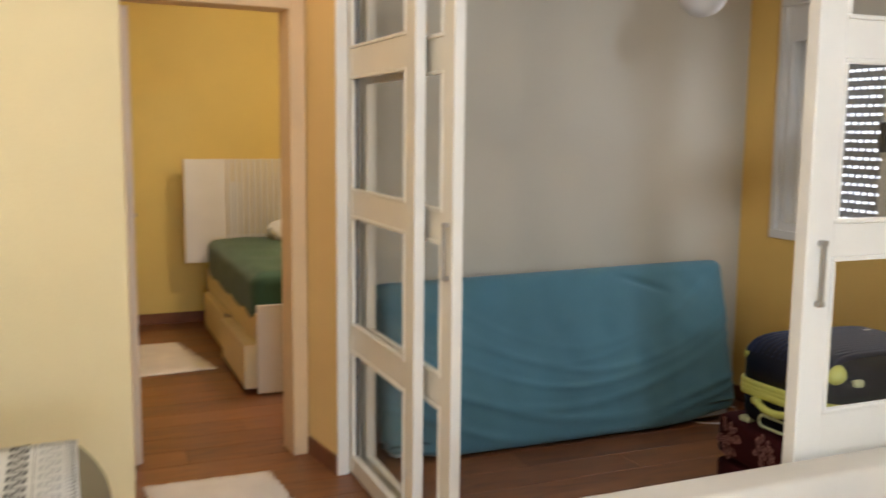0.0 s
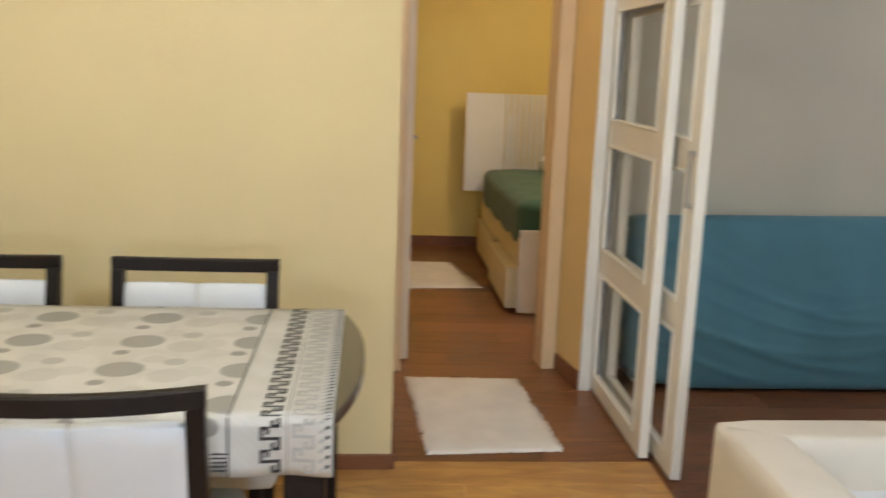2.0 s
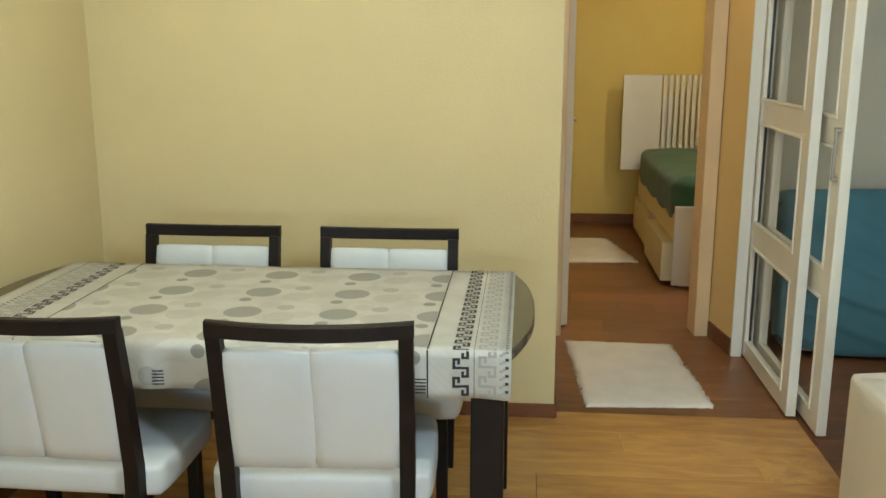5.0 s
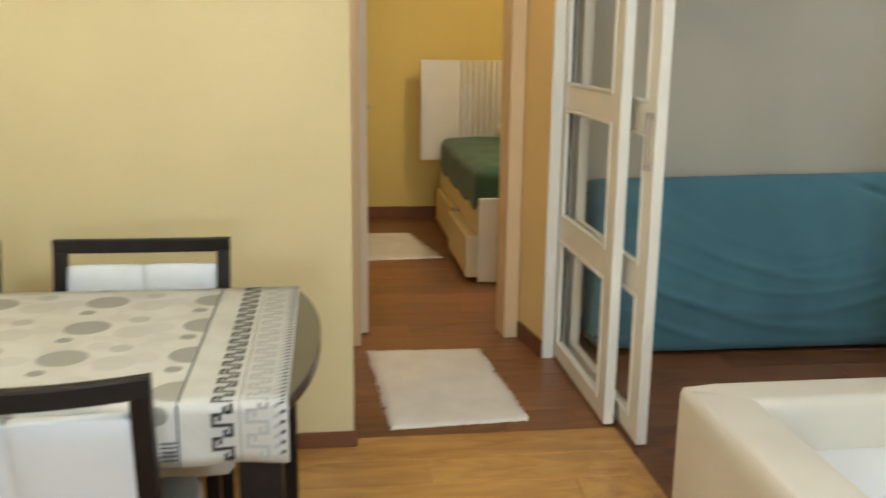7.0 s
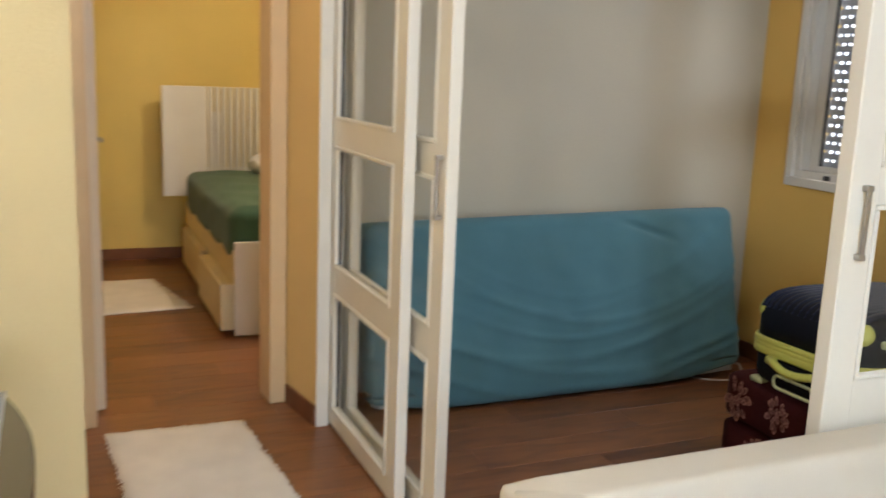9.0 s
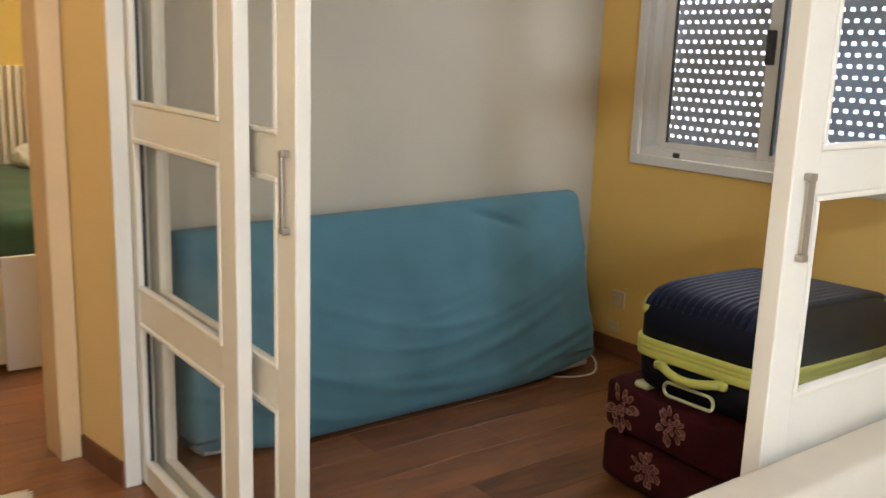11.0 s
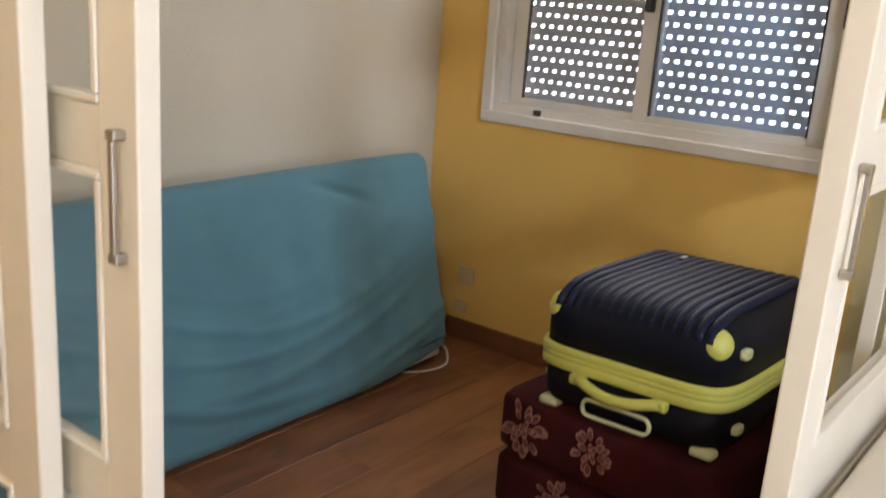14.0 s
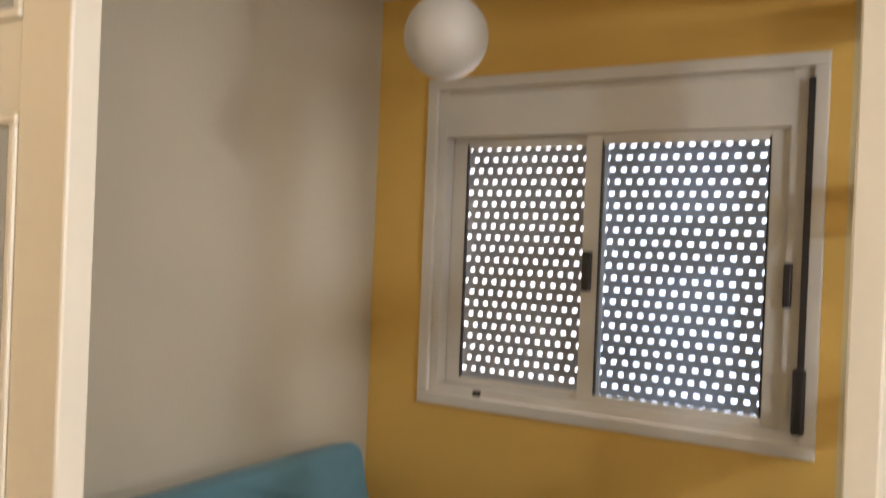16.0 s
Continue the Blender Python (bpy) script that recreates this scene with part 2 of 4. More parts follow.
NAVYDARK = mat("navy_black_shell", (0.007, 0.008, 0.014), 0.5, vary=0.15, scale=12, grain=200, bump=0.06, spec=0.1)
BLACK = mat("black_shell", (0.006, 0.006, 0.008), 0.6, vary=0.2, scale=12, spec=0.1)
LIME = mat("lime_plastic", (0.52, 0.52, 0.11), 0.42, vary=0.06)
LIMEPALE = mat("pale_lime_plastic", (0.52, 0.54, 0.30), 0.4, vary=0.06)
MAROON = mat("maroon_fabric", (0.040, 0.007, 0.008), 0.9, vary=0.35, scale=7, grain=180, bump=0.2, spec=0.1)
PETALDARK = mat("deep_petal_print", (0.10, 0.030, 0.028), 0.8, vary=0.3, scale=30)
PETAL = mat("pink_petal_print", (0.26, 0.118, 0.096), 0.8, vary=0.25, scale=30)
OPAL = mat("opal_globe", (0.62, 0.60, 0.57), 0.5, vary=0.02, bump=0)
SOCK = mat("socket_plastic", (0.62, 0.47, 0.24), 0.4, bump=0)
CABLE = mat("white_cable", (0.65, 0.62, 0.58), 0.5, bump=0)


# ---- mesh helpers ----
def mesh_of(name, bm, material, smooth=False):
    me = bpy.data.meshes.new(name)
    bmesh.ops.recalc_face_normals(bm, faces=bm.faces[:])
    bm.to_mesh(me)
    bm.free()
    if smooth:
        for p in me.polygons:
            p.use_smooth = True
    me.materials.append(material)
    return me


def part(name, bm, material, parent, label="", smooth=False, m=None):
    ob = new(name, mesh_of(name, bm, material, smooth))
    ob.parent = parent
    if m is not None:
        ob.matrix_basis = m
    return tagged(ob, label)


def solid(name, bm, material, label, kind="structure", category="", smooth=False):
    return tagged(new(name, mesh_of(name, bm, material, smooth)), label, category or name.split("_")[0], "", kind)


def thing(name, x, y, z, label, category, group="", rz=0.0, rx=0.0, ry=0.0):
    ob = new(name)
    ob.empty_display_size = 0.1
    ob.matrix_basis = pose(x, y, z, rx, ry, rz)
    return tagged(ob, label, category, group)


def box(bm, x0, x1, y0, y1, z0, z1, r=0.0, seg=2):
    v = [bm.verts.new((x, y, z)) for x in (x0, x1) for y in (y0, y1) for z in (z0, z1)]
    f = [bm.faces.new([v[i] for i in q]) for q in ((0, 1, 3, 2), (4, 6, 7, 5), (0, 4, 5, 1), (2, 3, 7, 6), (0, 2, 6, 4), (1, 5, 7, 3))]
    if r:
        edges = list({e for q in f for e in q.edges})
        bmesh.ops.bevel(bm, geom=edges, offset=r, segments=seg, affect="EDGES", profile=0.5)
    return bm


def B(*a, **k):
    return box(bmesh.new(), *a, **k)


def loft(bm, rings, close=True, caps=True):
    """Faces between rings of equal length."""
    rows = [[bm.verts.new(p) for p in ring] for ring in rings]
    n = len(rows[0])
    for a, b in zip(rows, rows[1:]):
        for i in range(n if close else n - 1):
            j = (i + 1) % n
            bm.faces.new((a[i], a[j], b[j], b[i]))
    if caps and close:
        bm.faces.new(rows[0][::-1])
        bm.faces.new(rows[-1])
    return bm


def tube(bm, points, r, n=8, flat=1.0):
    """A round bar along a line of points."""
    pts = [Vector(p) for p in points]
    rings = []
    side = None
    for i, p in enumerate(pts):
        d = (pts[min(i + 1, len(pts) - 1)] - pts[max(i - 1, 0)]).normalized()
        if side is None:
            side = d.orthogonal().normalized()
        side = (side - d * side.dot(d)).normalized()
        up = d.cross(side)
        rings.append([p + side * (r * math.cos(2 * math.pi * k / n)) + up * (r * flat * math.sin(2 * math.pi * k / n)) for k in range(n)])
    return loft(bm, rings)


def rounded(w, h, r, n=5):
    """A rounded rectangle outline about the origin."""
    out = []
    for cx, cy, a0 in ((w / 2 - r, h / 2 - r, 0), (-w / 2 + r, h / 2 - r, 90), (-w / 2 + r, -h / 2 + r, 180), (w / 2 - r, -h / 2 + r, 270)):
        for k in range(n + 1):
            a = radians(a0 + 90 * k / n)
            out.append((cx + r * math.cos(a), cy + r * math.sin(a)))
    return out


def cushion(bm, x0, x1, y0, y1, z0, z1, r=0.04, puff=0.02, n=14):
    """A soft upholstered block, with crowned faces."""
    box(bm, x0, x1, y0, y1, z0, z1)
    bmesh.ops.subdivide_edges(bm, edges=bm.edges[:], cuts=n, use_grid_fill=True)
    c = Vector(((x0 + x1) / 2, (y0 + y1) / 2, (z0 + z1) / 2))
    h = Vector(((x1 - x0) / 2, (y1 - y0) / 2, (z1 - z0) / 2))
    for v in bm.verts:
        d = v.co - c
        core = Vector([max(-(h[i] - r), min(h[i] - r, d[i])) for i in range(3)])
        out = d - core
        if out.length > 1e-6:
            out = out.normalized() * r
        k = [1 - (abs(d[i]) / h[i]) ** 2 for i in range(3)]
        big = max(range(3), key=lambda i: abs(d[i]) / h[i])
        a, b = [i for i in range(3) if i != big]
        push = Vector((0, 0, 0))
        push[big] = math.copysign(puff * max(k[a], 0) ** 0.6 * max(k[b], 0) ** 0.6, d[big])
        v.co = c + core + out + push
    return bm


# ---- the rooms ----
CE = 2.55
solid("ceiling", B(-1.75, 3.95, -3.15, 7.45, CE, CE + 0.1), CEIL, "white painted plaster ceiling over all rooms")

solid("wall_dining", B(-1.58, 0.293, 2.93, 3.06, -0.02, CE), PALE, "pale yellow painted wall behind the dining table")
solid("wall_west", B(-1.68, -1.58, -3.0, 7.3, -0.02, CE), PALE, "pale yellow painted side wall beside the table")
solid("wall_east", B(3.64, 3.80, -3.0, 2.36, -0.02, CE), PALE, "pale yellow painted wall past the sofa")
bm = bmesh.new()
# out of view; its opening is cut only to hold the fill lamp
for x0, x1, z0, z1 in ((-1.7, -0.35, -0.02, CE), (0.55, 3.8, -0.02, CE), (-0.35, 0.55, -0.02, 0.88), (-0.35, 0.55, 1.62, CE)):
    box(bm, x0, x1, -3.1, -3.0, z0, z1)
solid("wall_south", bm, PALE, "unseen pale yellow wall with an opening added for the fill lamp")

# wall with the bedroom doorway: turned a little from the dining wall to fit the camera's view
SKEW = pose(0.325, 4.02, 0, 0, 0, 4.8)
bm = bmesh.new()
box(bm, -1.93, -0.025, 0.025, 0.125, -0.02, CE)
box(bm, 0.80, 1.04, 0.025, 0.125, -0.02, CE)
box(bm, -0.025, 0.80, 0.025, 0.125, 2.07, CE)
bm.transform(SKEW)
solid("wall_bedroom_door", bm, OCHRE, "ochre yellow wall pierced by the bedroom doorway")


def prism(plan, z0, z1):
    """An upright block over a plan outline."""
    return loft(bmesh.new(), [[(x, y, z) for x, y in plan] for z in (z0, z1)])


solid("wall_stub", prism(((1.140, 4.108), (1.190, 3.786), (1.238, 3.786), (1.238, 4.116)), -0.02, CE), LITOCHRE, "short ochre wall between doorway and sliding doors, lamplight painted in")
solid("wall_small_room", B(1.36, 3.64, 4.13, 4.23, -0.02, CE), GREY, "off-white painted wall behind the leaning mattress")

# window wall, with its opening
WY0, WY1, WZ0, WZ1 = 2.46, 3.84, 1.0, 2.17
bm = bmesh.new()
box(bm, 3.64, 3.84, 2.36, WY0, -0.02, CE)
box(bm, 3.64, 3.84, WY1, 4.23, -0.02, CE)
box(bm, 3.64, 3.84, WY0, WY1, -0.02, WZ0)
box(bm, 3.64, 3.84, WY0, WY1, WZ1, CE)
solid("wall_window", bm, OCHRE, "ochre yellow wall around the shuttered window")

# bedroom shell
solid("wall_bedroom_north", B(-1.6, 3.8, 7.27, 7.37, -0.02, CE), BEDOCHRE, "ochre yellow bedroom wall behind the headboard")
solid("wall_bedroom_east", B(3.64, 3.8, 4.23, 7.27, -0.02, CE), BEDOCHRE, "ochre yellow bedroom side wall")
solid("wall_bedroom_west", B(-0.35, -0.25, 4.16, 7.27, -0.02, CE), BEDOCHRE, "ochre yellow bedroom side wall near the door")

# header over the sliding doors and its tracks
bm = bmesh.new()
box(bm, 1.19, 1.37, 2.06, 3.795, 2.38, CE)
box(bm, 1.37, 3.64, 2.06, 2.22, 2.38, CE)
solid("header_beam", bm, GREY, "plastered beam that carries the sliding door tracks", category="beam")

# baseboards
def skirting(name, x0, x1, y0, y1, h=0.085):
    solid(name, B(x0, x1, y0, y1, 0.0, h, r=0.004, seg=1), SKIRT, "dark brown wooden skirting board along the wall", category="baseboard")


skirting("baseboard_1", -1.567, 0.305, 2.918, 2.93, 0.06)
solid("baseboard_2", prism(((1.132, 4.085), (1.1785, 3.787), (1.1895, 3.7865), (1.1425, 4.088)), 0.0, 0.085), SKIRT, "dark brown wooden skirting board along the short wall", category="baseboard")
solid("door_jamb", B(1.186, 1.239, 3.771, 3.785, 0.0, 2.38, r=0.004), WHITE, "cream white jamb post where the sliding doors begin", category="door jamb")
skirting("baseboard_3", 3.627, 3.639, 2.24, 4.128)
skirting("baseboard_4", -0.25, 3.6, 7.257, 7.269)
skirting("baseboard_5", -1.579, -1.567, -2.9, 2.918)
skirting("baseboard_6", 1.37, 3.627, 4.117, 4.129)
skirting("baseboard_7", 0.294, 0.305, 2.931, 3.06, 0.06)

# door casing of the bedroom and its open door
bm = bmesh.new()
box(bm, -0.037, 0.037, 0.0, 0.155, 0.0, 2.10, r=0.004, seg=1)
box(bm, 0.742, 0.815, 0.0, 0.155, 0.0, 2.10, r=0.004, seg=1)
box(bm, 0.037, 0.742, 0.0, 0.155, 2.03, 2.10, r=0.004, seg=1)
bm.transform(SKEW)
casing = solid("door_frame_1", bm, CASING, "pinkish cream painted wooden door frame of the bedroom", category="door frame")
for z in (0.28, 1.04):
    bm = B(0.0365, 0.0405, 0.06, 0.095, z, z + 0.09)
    bm.transform(SKEW)
    part("hinge", bm, STEEL, casing, "steel hinge")
door = thing("door_1", 0.383, 4.197, 0.0, "plain cream door standing open into the bedroom", "door", rz=91)
leaf = part("leaf", B(0.0, 0.74, -0.02, 0.02, 0.008, 2.02, r=0.003, seg=1), LEAF, door)
hb = bmesh.new()
tube(hb, [(0.68, -0.02, 1.08), (0.68, -0.07, 1.08), (0.56, -0.07, 1.08)], 0.009)
part("handle", hb, STEEL, leaf, "steel lever handle", smooth=True)


# ---- sliding glazed doors ----
LITES = ((0.084, 0.570), (0.674, 1.153), (1.252, 1.730), (1.840, 2.265))


def sliding_door(name, m, width, label, handle_at=None, first=0.10, thick=0.04, gasket=False, hang=0.0, low=0.570):
    """A door of four lites: its width runs along local x from 0, thickness 0.04 along local y, which faces the living room at -y."""
    d = tagged(new(name), label, "door", "glazed sliding doors")
    d.empty_display_size = 0.1
    d.matrix_basis = m
    sw, T = 0.095, thick / 2
    for x0, x1 in ((0.0, first), (width - sw, width)):
        part("stile", B(x0, x1, -T, T, 0.012, 2.36, r=0.004), WHITE, d)
    lites = [(LITES[0][0], low - hang)] + [(a - hang, b - hang) for a, b in LITES[1:]]
    edges = [0.012] + [z for pair in lites for z in pair] + [2.36]
    for z0, z1 in zip(edges[::2], edges[1::2]):
        part("rail", B(first, width - sw, -T + 0.002, T - 0.002, z0, z1, r=0.002, seg=1), WHITE, d)
    for z0, z1 in lites:
        g = part("pane", B(first - 0.004, width - sw + 0.004, -0.003, 0.003, z0 - 0.004, z1 + 0.004), GLASS, d)
        g.visible_shadow = False
        bm = bmesh.new()
        w = 0.014
        y0, y1 = -T - 0.004, -0.003
        box(bm, first, width - sw, y0, y1, z0, z0 + w, r=0.004, seg=2)
        box(bm, first, width - sw, y0, y1, z1 - w, z1, r=0.004, seg=2)
        box(bm, first, first + w, y0, y1, z0 + w, z1 - w, r=0.004, seg=2)
        box(bm, width - sw - w, width - sw, y0, y1, z0 + w, z1 - w, r=0.004, seg=2)
        part("glazing_bead", bm, WHITE, g)
        if not gasket:
            continue
        bm = bmesh.new()
        for x0, x1 in ((first + w, first + w + 0.003), (width - sw - w - 0.003, width - sw - w)):
            box(bm, x0, x1, -0.006, 0.006, z0 + w, z1 - w)
        part("gasket", bm, PLASTIC, g, "thin dark glazing gasket")
    if handle_at is not None:
        bm = bmesh.new()
        for z in (1.018, 1.198):
            box(bm, handle_at - 0.011, handle_at + 0.011, -T - 0.022, -T, z - 0.008, z + 0.008, r=0.003)
        box(bm, handle_at - 0.006, handle_at + 0.006, -T - 0.022, -T - 0.011, 1.02, 1.196, r=0.003)
        part("pull_handle", bm, STEEL, d, "slim steel bow handle")
    return d


# local x runs along -y for the pair beside the stub wall, along +x for the pair behind the sofa
sliding_door("sliding_door", pose(1.262, 3.895, 0, 0, 0, -90), 0.90, "cream white sliding door with four glass lites, pushed open", first=0.155, gasket=True)
sliding_door("sliding_door", pose(1.325, 3.839, 0, 0, 0, -90), 1.034, "cream white sliding door with four glass lites and a steel handle", 0.998, first=0.115, hang=0.018)
sliding_door("sliding_door", pose(2.106, 2.091, 0, 0, 0, 0), 0.90, "white sliding door of four glass lites behind the sofa", 0.051, thick=0.05, low=0.50)
sliding_door("sliding_door", pose(2.915, 2.152, 0, 0, 0, 0), 0.72, "white glazed sliding door standing against the window wall")
bm = bmesh.new()
box(bm, 1.285, 1.302, 2.75, 3.80, 0.0, 0.003)
box(bm, 2.09, 3.62, 2.116, 2.131, 0.0, 0.003)
solid("door_track", bm, SKIRT, "slim dark floor track of the sliding doors", category="track")


# ---- window with sashes and perforated shutter ----
win = thing("window_1", 3.64, 0, 0, "white aluminium sliding window with a closed perforated roller shutter", "window")
tagged(win, kind="structure")
bm = bmesh.new()
box(bm, -0.022, 0.0, 2.42, 3.88, 2.165, 2.21, r=0.004)
box(bm, -0.022, 0.0, 2.42, 3.88, 0.96, 1.005, r=0.004)
box(bm, -0.022, 0.0, 2.42, 2.465, 1.005, 2.165, r=0.004)
box(bm, -0.022, 0.0, 3.835, 3.88, 1.005, 2.165, r=0.004)
part("frame", bm, ALU, win)
bm = bmesh.new()
box(bm, 0.001, 0.10, 3.802, 3.84, 1.0, 2.17)
box(bm, 0.001, 0.10, 2.46, 2.53, 1.0, 2.17)
box(bm, 0.001, 0.10, 2.53, 3.802, 1.0, 1.04)
box(bm, 0.012, 0.11, 2.461, 3.839, 2.148, 2.169)
box(bm, 0.035, 0.11, 2.461, 3.839, 2.005, 2.147)
part("inner_frame", bm, ALU, win)
part("shutter_box_lid", B(0.002, 0.03, 2.461, 3.839, 1.985, 2.148, r=0.003), ALU, win, "plain white lid of the shutter box")


def sash(name, y0, y1, x, tint, head=1.985):
    top = 1.948
    s = part(name, B(x, x + 0.026, y0, y0 + 0.062, 1.04, head, r=0.003), ALU, win)
    bm = bmesh.new()
    box(bm, x, x + 0.026, y1 - 0.062, y1, 1.04, head, r=0.003)
    box(bm, x + 0.001, x + 0.025, y0 + 0.062, y1 - 0.062, 1.04, 1.065)
    box(bm, x + 0.001, x + 0.025, y0 + 0.062, y1 - 0.062, top, head)
    part("sash_rail", bm, ALU, s)
    g = part("pane", B(x + 0.011, x + 0.015, y0 + 0.06, y1 - 0.06, 1.06, 1.967), tint, s)
    g.visible_shadow = False
    bm = bmesh.new()
    w = 0.006
    for a, b in ((y0 + 0.062, y0 + 0.062 + w), (y1 - 0.062 - w, y1 - 0.062)):
        box(bm, x - 0.001, x + 0.012, a, b, 1.065, 1.962)
    part("gasket", bm, PLASTIC, s)
    return s


sash("sash", 3.165, 3.80, 0.058, GREYGLASS, 2.004)
sash("sash", 2.532, 3.23, 0.028, WINGLASS, 1.992)
for y, z in ((3.2, 1.5), (2.522, 1.49)):
    part("catch", B(-0.012, 0.029, y - 0.013, y + 0.013, z - 0.07, z + 0.07, r=0.006), PLASTIC, win, "dark plastic sash pull")
part("latch", B(-0.012, 0.004, 3.605, 3.635, 1.008, 1.03, r=0.003), PLASTIC, win, "small dark stop")
part("strap", B(-0.030, -0.024, 2.458, 2.478, 1.20, 2.13), PLASTIC, win, "dark shutter strap")
part("strap_winder", B(-0.045, -0.0225, 2.45, 2.49, 1.035, 1.24, r=0.01), PLASTIC, win, "dark strap winder")


def slat_mesh(offset):
    """One shutter slat, 0.043 high, with a row of oblong holes."""
    bm = bmesh.new()
    h, hole, pitch, hh = 0.043, 0.0215, 0.042, 0.0138
    y0, y1 = 2.47, 3.80
    box(bm, 0.0, 0.008, y0, y1, 0.0015, (h - hh) / 2)
    box(bm, 0.0, 0.008, y0, y1, (h + hh) / 2, h - 0.0015)
    box(bm, 0.002, 0.006, y0, y1, h - 0.0015, h + 0.0015)
    y = y0
    nxt = y0 + offset
    while y < y1:
        end = min(nxt, y1)
        if end > y:
            box(bm, 0.0, 0.008, y, end, (h - hh) / 2, (h + hh) / 2)
        y = nxt + hole
        nxt += pitch
    return mesh_of("slat", bm, SLAT)


shutter = thing("roller_shutter", 3.755, 0, 0.985, "grey perforated roller shutter, let down behind the window", "shutter")
tagged(shutter, kind="structure")
slats = [slat_mesh(o) for o in (0.010, 0.031, 0.018)]
for k in range(25):
    s = new("slat", slats[(0, 1, 0, 1, 2, 1)[k % 6]])
    s.parent = shutter
    s.matrix_basis = pose(0, 0, 0.043 * k)
solid("backdrop", B(4.6, 4.62, 0.2, 6.2, -0.5, 3.6), DAY, "bright overcast daylight outside the window", category="backdrop")


# ---- dining table, cloth and chairs ----
TX0, TX1, TY0, TY1, TZ = -1.43, 0.125, 1.555, 2.375, 0.748
table = thing("dining_table", (TX0 + TX1) / 2, (TY0 + TY1) / 2, 0, "dark wenge dining table with bowed ends and square legs", "table")
hx, hy = (TX1 - TX0) / 2, (TY1 - TY0) / 2
outline = []
for k in range(17):
    a = k / 16 * 2 - 1
    outline.append((hx + 0.066 * (1 - abs(a) ** 2.4), a * hy))
for k in range(17):
    a = 1 - k / 16 * 2
    outline.append((-hx - 0.066 * (1 - abs(a) ** 2.4), a * hy))
bm = loft(bmesh.new(), [[(x * 0.997, y * 0.997, TZ - 0.03) for x, y in outline], [(x, y, TZ - 0.026) for x, y in outline], [(x, y, TZ - 0.004) for x, y in outline], [(x * 0.997, y * 0.997, TZ) for x, y in outline]])
part("tabletop", bm, TOPWOOD, table)
bm = bmesh.new()
for s in (-1, 1):
    box(bm, -hx + 0.06, hx - 0.06, s * (hy - 0.035) - 0.011, s * (hy - 0.035) + 0.011, 0.62, TZ - 0.03)
    box(bm, s * (hx - 0.02) - 0.011, s * (hx - 0.02) + 0.011, -hy + 0.06, hy - 0.06, 0.60, TZ - 0.03)
part("apron", bm, WENGE, table)
for sx in (-1, 1):
    for sy in (-1, 1):
        x, y = sx * (hx - 0.055), sy * (hy - 0.055)
        part("leg", B(x - 0.043, x + 0.043, y - 0.043, y + 0.043, 0, TZ - 0.03, r=0.005), WENGE, table)

DROP = 0.128
cloth_ob = thing("tablecloth", 0, 0, 0, "off-white tablecloth printed with grey discs and key borders", "tablecloth")
CX0, CX1 = TX0 + 0.0, TX1 + 0.005
FY, BY, CZ = TY0 - 0.008, TY1 + 0.008, TZ + 0.003
WID = BY - FY


def cloth_at(x, s, lift=0.0):
    """Place on the cloth: s runs from the front hem up, across the top and down behind."""
    if s < DROP:
        w = 0.006 * math.sin(x * 17 + 1.0) * (1 - s / DROP) + 0.004 * math.sin(x * 41) * (1 - s / DROP)
        return (x, FY - 0.004 + w - lift, CZ - DROP + s)
    if s > DROP + WID:
        d = s - DROP - WID
        w = 0.008 * math.sin(x * 15) * d / DROP
        return (x, BY + 0.004 + w + lift, CZ - d)
    return (x, FY + s - DROP, CZ + lift + 0.0012 * noise.noise((x * 5, s * 5, 0)))


bm = bmesh.new()
uvl = bm.loops.layers.uv.new("UVMap")
ss = [DROP * k / 6 for k in range(6)] + [DROP + WID * k / 20 for k in range(21)] + [DROP + WID + DROP * k / 6 for k in range(1, 7)]
xs = [CX0 + (CX1 - CX0) * k / 60 for k in range(61)]
grid = [[bm.verts.new(cloth_at(x, s)) for s in ss] for x in xs]
for i in range(60):
    for j in range(len(ss) - 1):
        f = bm.faces.new((grid[i][j], grid[i + 1][j], grid[i + 1][j + 1], grid[i][j + 1]))
        for lp, (a, b) in zip(f.loops, ((i, j), (i + 1, j), (i + 1, j + 1), (i, j + 1))):
            lp[uvl].uv = (xs[a], ss[b])
sheet_ob = part("cloth", bm, CLOTH, cloth_ob, smooth=True)
sol = sheet_ob.modifiers.new("thickness", "SOLIDIFY")
sol.thickness, sol.offset = 0.0015, -1


def decal(name, patches, material):
    """Printed strips on the cloth: (x0, x1, s0, s1) each."""
    bm = bmesh.new()
    for x0, x1, s0, s1 in patches:
        cuts = [s0] + [c for c in (DROP, DROP + WID) if s0 < c < s1] + [s1]
        for a, b in zip(cuts, cuts[1:]):
            n = max(1, int((b - a) / 0.05))
            for k in range(n):
                p, q = a + (b - a) * k / n, a + (b - a) * (k + 1) / n
                e = 1e-5
                quad = [(x0, p + e), (x1, p + e), (x1, q - e), (x0, q - e)]
                bm.faces.new([bm.verts.new(cloth_at(x, s, 0.0014)) for x, s in quad])
    return part(name, bm, material, sheet_ob)


